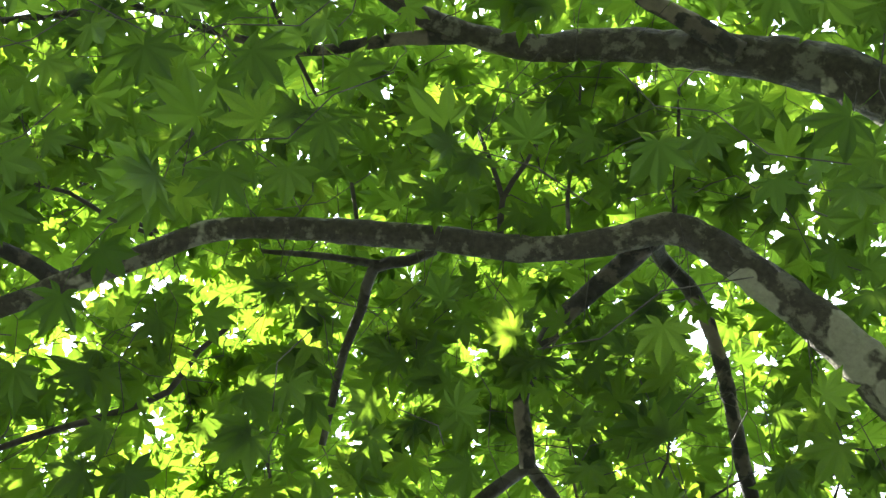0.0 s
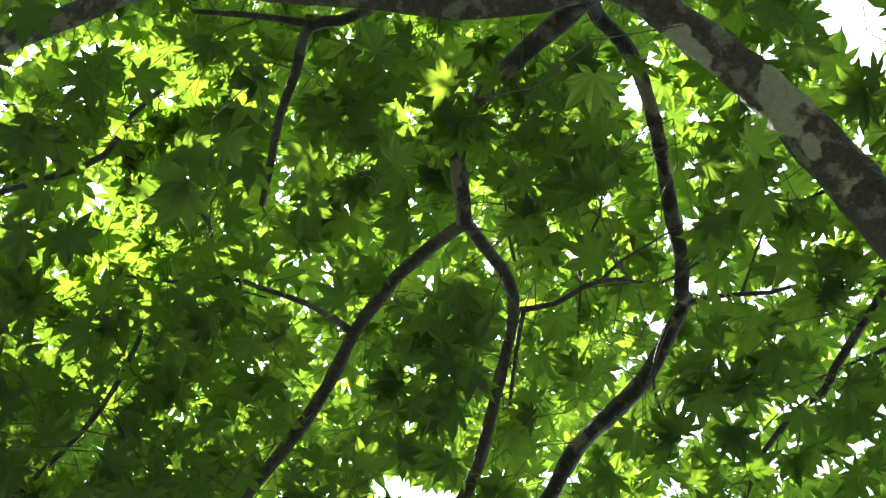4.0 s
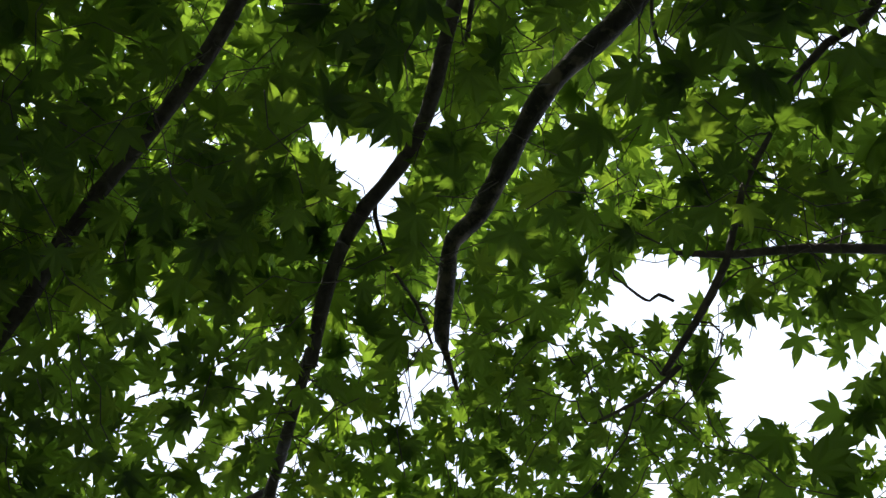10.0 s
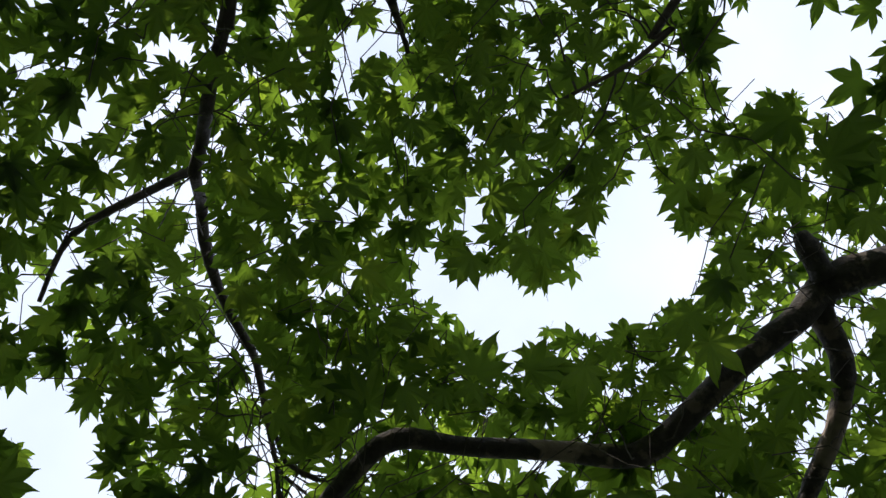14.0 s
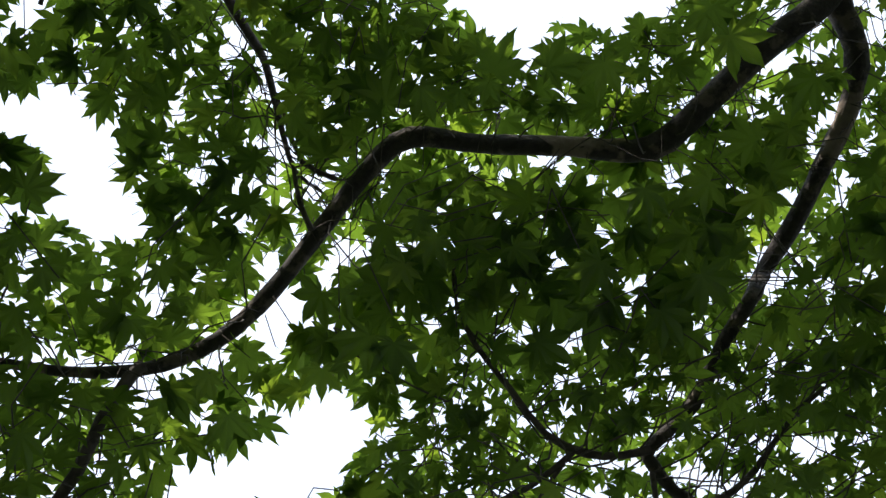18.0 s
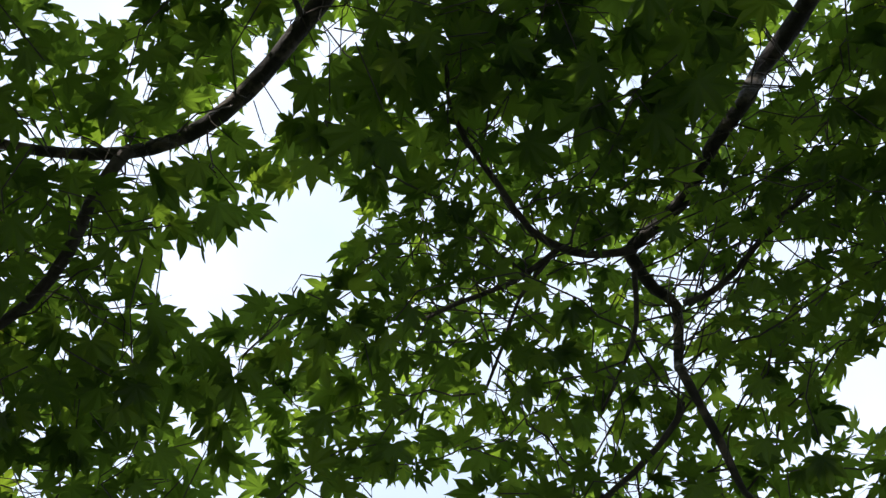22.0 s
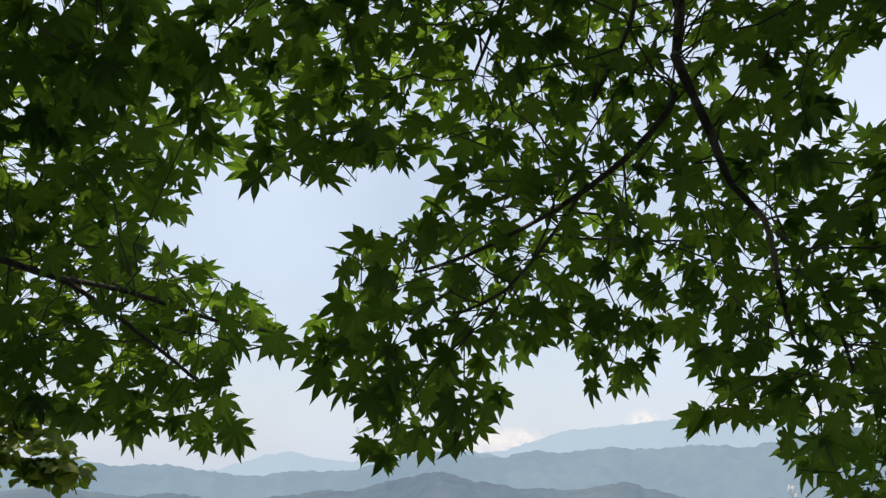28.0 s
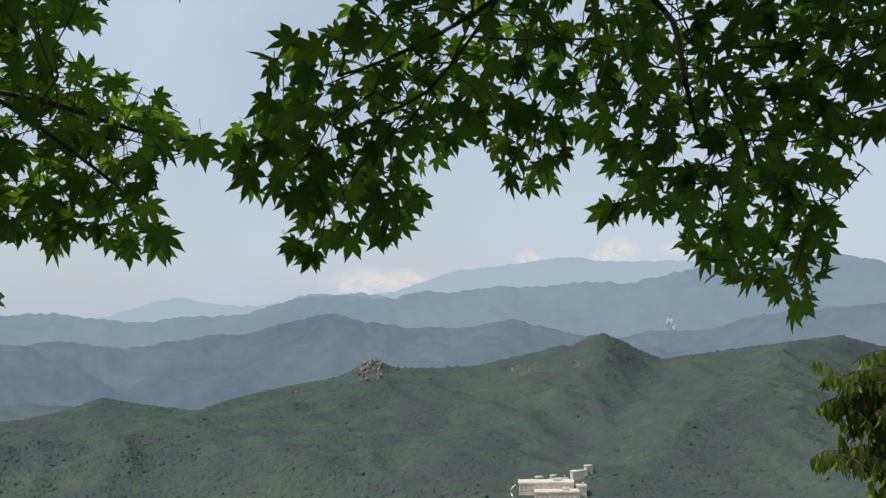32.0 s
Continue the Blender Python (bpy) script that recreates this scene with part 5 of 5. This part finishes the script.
# shoots that hang in front of the wood where two branches leave it
veil_a = [sprays(ra, 5, (97.0, 98.6), (5.2, 7.0), (2.72, 2.80), 0.115, centre=LOW_STAND, nodes=3, hang=0.1, hole=(LOW_STAND,), least=0.0275),
          sprays(ra, 4, (93.8, 95.6), (-1.9, -0.1), (2.72, 2.82), 0.115, centre=LOW_STAND, nodes=3, hang=0.1, anywhere=True, least=0.0275)]
dress(tree_a, local_a, high_a + low_a + lit_a + veil_a, 31)
rb = np.random.default_rng(22)


def depth_b(a, b, g):
    return np.interp(a, [0, 20, 40, 60], [2.05, 2.0, 2.1, 2.2]) + g.uniform(-0.28, 0.3, len(a)) + np.where((b < -8) & (a < 20), 0.3, 0)


sets_b = [sprays(rb, 3, (60.5, 62.5), (22, 25), (1.85, 2.0), 0.115, hang=0.2, anywhere=True),
          sprays(rb, 60, (38, 56), (8, 30), (1.7, 2.0), 0.110, hang=0.4),
          sprays(rb, 130, (34, 48), (-8, 30), (1.75, 2.1), SIZE_B, hang=0.5),
          sprays(rb, 200, (40, 50), (-30, 30), depth_b, SIZE_B, hang=0.6),
          sprays(rb, 220, (33, 42), (-30, 30), depth_b, SIZE_B, hang=0.7),
          sprays(rb, 520, (20, 35), (-30, 30), depth_b, SIZE_B, hang=0.9),
          sprays(rb, 620, (-2.5, 21), (-30, 30), depth_b, SIZE_B, hang=1.1),
          sprays(rb, 120, (28, 56), (-10, 30), (2.4, 3.0), 0.085, hang=0.8),
          # leaves out of view on both sides, added to shade the drooping ones
          sprays(rb, 160, (12, 70), (30, 75), (2.2, 3.6), 0.085),
          sprays(rb, 260, (12, 70), (-75, -30), (2.2, 3.6), 0.085),
          # more unseen leaves up on the left, added to block the sun
          sprays(rb, 800, (28, 85), (-66, -24), (3.0, 4.7), 0.13)]
dress(tree_b, local_b, grown(sets_b, HIGH_STAND, LAYERS_HIGH, 43), 32)


# ---- shrubs on the slope ----
LONG = [long_blade(rng) for _ in range(3)]
BROAD = [oblong_blade(rng) for _ in range(4)]


def shrub(label, foot, stems, clumps, size, hang, seed, spread, blades=LONG, leaves="long narrow hanging green leaves"):
    """A shrub: stems from one foot, each ending in clumps of long leaves along short shoots."""
    r = np.random.default_rng(seed)
    root = tagged(new("shrub"), label, "shrub", "shrubs below the lookout")
    root.location = foot
    base = np.array(foot)
    for s in stems:
        v, t = tube(smooth_path([(0, 0, 0, 0.022), *s], 0.08), 8, r, 0.05)
        part("stem", raw_mesh("stem", v, t, M_BARK_DARK), root)
    twigs, pos, axis, nor, siz = [], [], [], [], []
    for (cx, cy, cz), rad, many in clumps:
        for _ in range(int(many * 1.8)):
            off = r.normal(0, 1, 3)
            off *= rad * r.uniform(0.2, 1.0) / np.linalg.norm(off)
            tip = np.array([cx, cy, cz]) + off * np.array([1, 1, 0.55])
            way = np.array([r.normal(spread, 0.5), r.normal(-0.3, 0.5), r.normal(0.05, 0.25)])
            way /= np.linalg.norm(way)
            line = tip - np.outer(np.linspace(0.16, 0, 7), way) + np.outer(np.sin(np.linspace(0, np.pi, 7)), (0, 0, 0.02))
            twigs.append((line, 0.002))
            for k in range(1, 7):
                for s in (-1, 1):
                    ax = way * 0.5 + np.cross(way, (0, 0, 1)) * s * 0.7 + np.array([0, 0, -hang]) + r.normal(0, 0.25, 3)
                    ax /= np.linalg.norm(ax)
                    pos.append(line[k])
                    axis.append(ax)
                    nor.append(np.array([r.normal(-0.3, 0.6), -0.6, 0.7]) + r.normal(0, 0.25, 3))
                    siz.append(size * r.uniform(0.7, 1.15))
    pos, axis, nor, siz = (np.array(v) for v in (pos, axis, nor, siz))
    rot, kind = frames_for(axis, nor), r.integers(0, len(blades), len(pos))
    part("brushwood", twig_mesh("brushwood", twigs, r), root, "thin brown leafy shoots", "stuff")
    order = np.argsort(np.linalg.norm(pos + base - HIGH_STAND, axis=1))
    near, rest = order[:120], order[120:]
    part("foliage", many_leaves("foliage", blades, pos[rest], rot[rest], siz[rest], kind[rest], M_SHRUB), root, leaves, "stuff")
    shared = [raw_mesh("leaf", bv, bt, M_SHRUB_ONE) for bv, bt in blades]
    for i in near:
        ob = part("leaf", shared[kind[i]], root)
        ob.matrix_local = Matrix.LocRotScale(Vector(pos[i]), Matrix(rot[i].tolist()).to_quaternion(), Vector((siz[i],) * 3))
    return root


shrub("sunlit shrub with long drooping yellow-green leaves", (2.31, 4.34, 0.0),
      [[(0.05, 0.02, 0.6, 0.018), (-0.05, 0.0, 1.2, 0.012), (-0.25, -0.05, 1.62, 0.006)], [(-0.08, 0.05, 0.5, 0.015), (-0.25, 0.05, 1.0, 0.009), (-0.42, 0.0, 1.32, 0.004)],
       [(0.1, 0.0, 0.7, 0.015), (0.2, 0.0, 1.3, 0.009), (0.15, 0.0, 1.8, 0.004)]],
      [((-0.52, 0.0, 1.76), 0.04, 2), ((-0.44, 0.0, 1.76), 0.05, 5), ((-0.36, 0.0, 1.74), 0.07, 10), ((-0.28, 0.0, 1.79), 0.08, 12), ((-0.52, 0.0, 1.66), 0.04, 3), ((-0.44, 0.0, 1.66), 0.05, 6), ((-0.37, 0.0, 1.64), 0.08, 11),
       ((-0.54, 0.0, 1.47), 0.04, 2), ((-0.46, 0.0, 1.47), 0.05, 5), ((-0.39, 0.0, 1.46), 0.07, 9), ((-0.27, 0.0, 1.63), 0.12, 18), ((-0.26, 0.0, 1.53), 0.11, 16), ((-0.30, 0.0, 1.45), 0.09, 12), ((-0.28, 0.0, 1.35), 0.12, 14), ((-0.22, 0.0, 1.84), 0.06, 5),
       ((0.0, 0.0, 1.66), 0.25, 36), ((0.05, 0.0, 1.3), 0.3, 36), ((0.1, 0.0, 1.0), 0.3, 20)],
      0.053, 2.6, 51, -0.7)
shrub("shrub with broad blunt dark green leaves", (-1.88, 4.16, 0.0),
      [[(0.05, 0.0, 0.8, 0.018), (0.15, 0.0, 1.5, 0.012), (0.35, 0.0, 2.1, 0.006)], [(0.1, 0.0, 0.6, 0.015), (0.25, 0.0, 1.1, 0.009), (0.42, 0.0, 1.5, 0.004)],
       [(-0.05, 0.0, 0.9, 0.015), (-0.1, 0.0, 1.8, 0.009), (0.05, 0.0, 2.5, 0.004)]],
      [((0.42, 0.0, 2.28), 0.22, 19), ((0.62, 0.0, 2.14), 0.13, 7), ((0.48, 0.0, 1.93), 0.10, 8), ((0.50, 0.0, 1.59), 0.19, 13), ((0.20, 0.0, 2.2), 0.32, 22), ((0.15, 0.0, 1.6), 0.3, 18)],
      0.068, 0.15, 52, 0.6, BROAD, "broad blunt dark green leaves")


# ---- things on the far hills ----
def box(bm, x, y, z, sx, sy, sz):
    made = bmesh.ops.create_cube(bm, size=1.0)
    bmesh.ops.scale(bm, verts=made["verts"], vec=(sx, sy, sz))
    bmesh.ops.translate(bm, verts=made["verts"], vec=(x, y, z + sz / 2))


def block(name, parent, mat, *boxes):
    bm = bmesh.new()
    for q in boxes:
        box(bm, *q)
    me = bpy.data.meshes.new(name)
    bm.to_mesh(me)
    bm.free()
    me.materials.append(mat)
    ob = new(name, me)
    ob.parent = parent
    return ob


def hall(label, x, y, z, turn, w, d, h, storeys, windows):
    """A flat-roofed white building with a parapet roof and rows of pale windows."""
    root = tagged(new("building"), label, "building", "buildings in the valley")
    root.location, root.rotation_euler = (x, y, z), (0, 0, radians(turn))
    block("wall", root, M_WALL, (0, 0, 0, w, d, h))
    block("roof", root, M_ROOF, (0, 0, h, w + 0.6, d + 0.6, 0.4), (0, -d / 2, h + 0.4, w + 0.6, 0.3, 0.5), (w * 0.2, d * 0.1, h + 0.4, w * 0.15, d * 0.2, 1.2))
    for s in range(storeys):
        for k in range(windows):
            wx = -w / 2 + (k + 0.5) * w / windows
            win = block("window", root, M_GLASS, (wx, -d / 2 - 0.02, (s + 0.4) * h / storeys, w / windows * 0.6, 0.08, h / storeys * 0.42))
            block("sill", win, M_WALL, (wx, -d / 2 - 0.08, (s + 0.36) * h / storeys, w / windows * 0.7, 0.16, 0.15))
    return root


def on_slope(az, el):
    """How far off a line of sight from the lookout meets the near hill."""
    for q in range(610, 1150, 4):
        if ground_height(az, q) >= 2.1 + q * math.tan(radians(el)):
            return q
    return 1146


def spot(az, q):
    return q * math.sin(radians(az)), q * math.cos(radians(az)), ground_height(az, q)


def shed(label, az, q, lift, turn, w, d, h):
    """A small pale outbuilding with a shallow pitched roof and a door."""
    root = tagged(new("outbuilding"), label, "building", "buildings in the valley")
    x, y, z = spot(az, on_slope(az, q))
    root.location, root.rotation_euler = (x, y, z + lift), (0, 0, radians(turn))
    block("wall", root, M_WALL, (0, 0, -2, w, d, h + 2))
    verts = [(-w / 2 - 0.3, -d / 2 - 0.3, h), (w / 2 + 0.3, -d / 2 - 0.3, h), (w / 2 + 0.3, d / 2 + 0.3, h), (-w / 2 - 0.3, d / 2 + 0.3, h), (-w / 2 - 0.3, 0, h + 0.9), (w / 2 + 0.3, 0, h + 0.9)]
    part("roof", raw_mesh("roof", verts, [(0, 1, 5), (0, 5, 4), (2, 3, 4), (2, 4, 5), (1, 2, 5), (3, 0, 4), (0, 2, 1), (0, 3, 2)], M_ROOF), root)
    block("door", root, M_GLASS, (w * 0.1, -d / 2 - 0.03, 0, 1.2, 0.08, 2.2))


BX, BY, BZ = spot(10.75, 612)
BZ = 2.1 + 612 * math.tan(radians(-9.2)) - 12.4
hall("large cream flat-roofed hall in the valley", BX, BY, BZ, -9, 23, 12, 10, 2, 9)
hall("broad cream rear wing stepping up behind the hall", BX - 3, BY + 14.5, BZ + 1.8, -9, 29, 14, 11, 2, 11)
hall("cream stair tower at the corner of the hall", BX + 14.2, BY + 6, BZ + 1.0, -9, 5, 8, 10.5, 3, 2)
hall("small cream block on the slope behind the hall", BX + 8.5, BY + 25, BZ + 5.5, -4, 4, 4, 7.0, 2, 2)
shed("long low pale shed on the slope", 11.85, -8.9, 0.6, 8, 9, 4, 3.2)
shed("pale shed above the wooded yard", 12.3, -8.6, 0.8, 15, 4, 3, 2.8)
shed("small pale shed beside the rear wing", 9.9, -9.0, 0.2, -5, 4, 3, 2.4)
shed("little pale hut behind the rear wing", 10.6, -8.95, 0.2, 12, 3, 3, 2.4)

def village_house(label, az, dist, turn, w, d, h):
    """A small pale house far off at the foot of the blue ridge, with a pitched roof and windows."""
    root = tagged(new("village_house"), label, "house", "village in the valley")
    top = 2.1 + 2200 * math.tan(radians(profile(MID, az)))
    f = 1 - (2200 - dist) / 520
    root.location = (dist * math.sin(radians(az)), dist * math.cos(radians(az)), -240 + (top + 240) * (1 - (1 - f) ** 1.5))
    root.rotation_euler = (0, 0, radians(turn))
    block("wall", root, M_FAR_PALE, (0, 0, -14, w, d, h + 14))
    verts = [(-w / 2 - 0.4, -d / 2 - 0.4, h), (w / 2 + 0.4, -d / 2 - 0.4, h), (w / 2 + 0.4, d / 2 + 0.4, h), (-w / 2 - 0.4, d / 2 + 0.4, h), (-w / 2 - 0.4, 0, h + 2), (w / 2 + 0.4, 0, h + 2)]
    part("roof", raw_mesh("roof", verts, [(0, 1, 5), (0, 5, 4), (2, 3, 4), (2, 4, 5), (1, 2, 5), (3, 0, 4), (0, 2, 1), (0, 3, 2)], M_FAR_PALE), root)
    for k in (-0.3, 0.0, 0.3):
        block("window", root, M_GLASS, (k * w, -d / 2 - 0.05, h * 0.4, w * 0.14, 0.1, h * 0.3))


# pale curved drive on the slope beside the hall
drive_v, drive_t = [], []
for k in range(25):
    g = k / 24
    p, q = 9.6 - 1.1 * math.sin(g * 2.0), on_slope(9.2, -8.95) - 26 * g
    for side in (-1.1, 1.1):
        x, y, z = spot(p, q + side)
        drive_v.append((x, y, z + 0.7))
    for side in (-1.1, 1.1):
        x, y, z = spot(p, q + side)
        drive_v.append((x, y, z - 1.2))
    if k:
        s, e = 4 * k - 4, 4 * k
        for m0, m1 in ((0, 1), (2, 0), (1, 3)):
            drive_t += [(s + m0, s + m1, e + m1), (s + m0, e + m1, e + m0)]
tagged(new("road", raw_mesh("road", drive_v, drive_t, M_WALL)), "pale concrete drive curving up beside the hall", "road", kind="structure")


def rock(label, az, el, wide, high, many, size, seed, tall=1.3):
    """A weathered granite outcrop: broken blocks stepping down the slope among the trees."""
    r = np.random.default_rng(seed)
    root = tagged(new("rock_outcrop"), label, "rock", "rocks on the hills")
    d0 = on_slope(az, el)
    x0, y0, z0 = d0 * math.sin(radians(az)), d0 * math.cos(radians(az)), ground_height(az, d0)
    root.location = (x0, y0, z0)
    for k in range(many):
        p, e = az + r.uniform(-wide, wide), el + r.uniform(-high, high)
        d = on_slope(p, e)
        v = ico_v * (1 + 0.25 * r.standard_normal((len(ico_v), 1))) * size * r.uniform(0.5, 1.15) * np.array([0.75, 0.8, tall * r.uniform(0.7, 1.5)])
        v = np.round(v / (size * 0.25)) * size * 0.25 + r.normal(0, size * 0.04, v.shape)
        v = v + np.array([d * math.sin(radians(p)) - x0, d * math.cos(radians(p)) - y0 - 1.0, ground_height(p, d) - z0 + size * 0.22])
        me = raw_mesh("boulder", v, ico_t, M_ROCK)
        me.polygons.foreach_set("use_smooth", np.zeros(len(me.polygons), bool))
        part("boulder", me, root)
    return root


# pale far rock and houses, with the haze before them added as blue emission
M_FAR_PALE = land_material("hazed_far_pale", ((0.3, (0.35, 0.31, 0.28)), (0.7, (0.5, 0.46, 0.42))), 0.05, (0.40, 0.50, 0.60), 0.5)


def scar(az, dist, z, seed):
    """A pale bare slide on the far slope, broken into slabs."""
    r = np.random.default_rng(seed)
    root = tagged(new("rock_scar"), "pale bare rock slide on the far blue slope", "rock", "rocks on the hills")
    root.location = (dist * math.sin(radians(az)), dist * math.cos(radians(az)), z)
    for k in range(6):
        v = ico_v * (1 + 0.3 * r.standard_normal((len(ico_v), 1))) * np.array([5.0, 9.0, 12.0]) * r.uniform(0.5, 1.15)
        v = v + np.array([(k - 2.5) * 5 + r.normal(0, 2), r.normal(0, 3), -(k - 2.5) * 6 + r.normal(0, 7)])
        part("slab", raw_mesh("slab", v, ico_t, M_FAR_PALE), root)


village_house("long pale house at the foot of the blue ridge", -7.9, 1868, 6, 12, 7, 5)
village_house("small pale house in the hazy valley", -7.35, 1862, -12, 7, 6, 5)
village_house("pale house among the valley fields", -6.95, 1872, 20, 8, 6, 4)
village_house("pale house at the foot of the dim foothills", -18.6, 1800, 5, 10, 7, 5)
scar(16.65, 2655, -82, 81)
rock("reddish granite crag breaking through the woods on the crest", 1.75, -3.5, 0.55, 0.5, 50, 3.0, 61, 1.35)
rock("small granite knob on the wooded crest", 3.05, -3.05, 0.12, 0.1, 4, 1.8, 62)
rock("granite slabs among the trees", 9.3, -3.55, 0.6, 0.2, 13, 2.0, 63, 1.2)
rock("small pale slab among the trees", 11.85, -3.45, 0.14, 0.16, 4, 2.0, 64, 1.5)
rock("narrow pale rock among the trees", -2.0, -4.5, 0.1, 0.15, 3, 1.8, 65, 1.6)
rock("bare rocks beside the crag", 0.3, -3.5, 0.08, 0.12, 3, 1.6, 67, 1.6)
rock("small bare rocks on the wooded slope", 14.4, -7.6, 0.15, 0.04, 4, 0.9, 66, 0.8)
rock("tiny pale rocks on the wooded slope", 16.3, -7.35, 0.1, 0.04, 3, 0.7, 68, 0.8)


# low white clouds over the far range: lens-shaped bodies, thin towards their rims
M_CLOUD, n_, l_ = material("cloud")
ce, co_ = n_.new("ShaderNodeEmission"), n_.new("ShaderNodeOutputMaterial")
# cloud brightness is emission, in place of daylight falling on them
ce.inputs["Color"].default_value, ce.inputs["Strength"].default_value = (1.0, 0.95, 0.92, 1), 0.92
ct, cm = n_.new("ShaderNodeBsdfTransparent"), n_.new("ShaderNodeMixShader")
c_pos, c_flat, c_ball, c_puff, c_thick = n_.new("ShaderNodeTexCoord"), n_.new("ShaderNodeMapping"), n_.new("ShaderNodeTexGradient"), n_.new("ShaderNodeTexNoise"), n_.new("ShaderNodeMath")
c_flat.inputs["Scale"].default_value = (1, 0, 1)
c_ball.gradient_type = "SPHERICAL"
c_puff.inputs["Scale"].default_value, c_puff.inputs["Detail"].default_value = 2.6, 5.0
c_rim = ramp(n_, ((0.38, (0, 0, 0)), (0.62, (1, 1, 1))))
c_thick.operation, c_thick.use_clamp = "MULTIPLY", True
l_.new(c_pos.outputs["Object"], c_flat.inputs["Vector"])
l_.new(c_flat.outputs[0], c_ball.inputs["Vector"])
l_.new(c_pos.outputs["Object"], c_puff.inputs["Vector"])
l_.new(c_puff.outputs["Fac"], c_rim.inputs[0])
l_.new(c_ball.outputs["Fac"], c_thick.inputs[0])
l_.new(c_rim.outputs[0], c_thick.inputs[1])
l_.new(c_thick.outputs[0], cm.inputs[0])
l_.new(ct.outputs[0], cm.inputs[1])
l_.new(ce.outputs[0], cm.inputs[2])
l_.new(cm.outputs[0], co_.inputs[0])
cr = np.random.default_rng(71)
lens = bmesh.new()
bmesh.ops.create_icosphere(lens, subdivisions=3, radius=1.0)
lens_v = np.array([v.co[:] for v in lens.verts])
lens_t = np.array([[v.index for v in f.verts] for f in lens.faces])
lens.free()
for az, el, wide, high in ((9.7, 1.85, 50, 34), (14.1, 2.2, 64, 42), (13.2, 1.95, 40, 20), (17.0, 2.25, 60, 22), (1.6, 0.85, 130, 50), (3.6, 1.0, 80, 34)):
    v = lens_v * (1 + 0.05 * cr.standard_normal((len(lens_v), 1)))
    cloud = tagged(new("backdrop_cloud", raw_mesh("backdrop_cloud", v, lens_t, M_CLOUD)), "small soft white cloud over the far range", "cloud", kind="structure")
    cloud.scale = (wide * 1.5, wide * 0.4, high * 1.5)
    cloud.location = (4600 * math.sin(radians(az)), 4600 * math.cos(radians(az)), 4600 * math.tan(radians(el)))
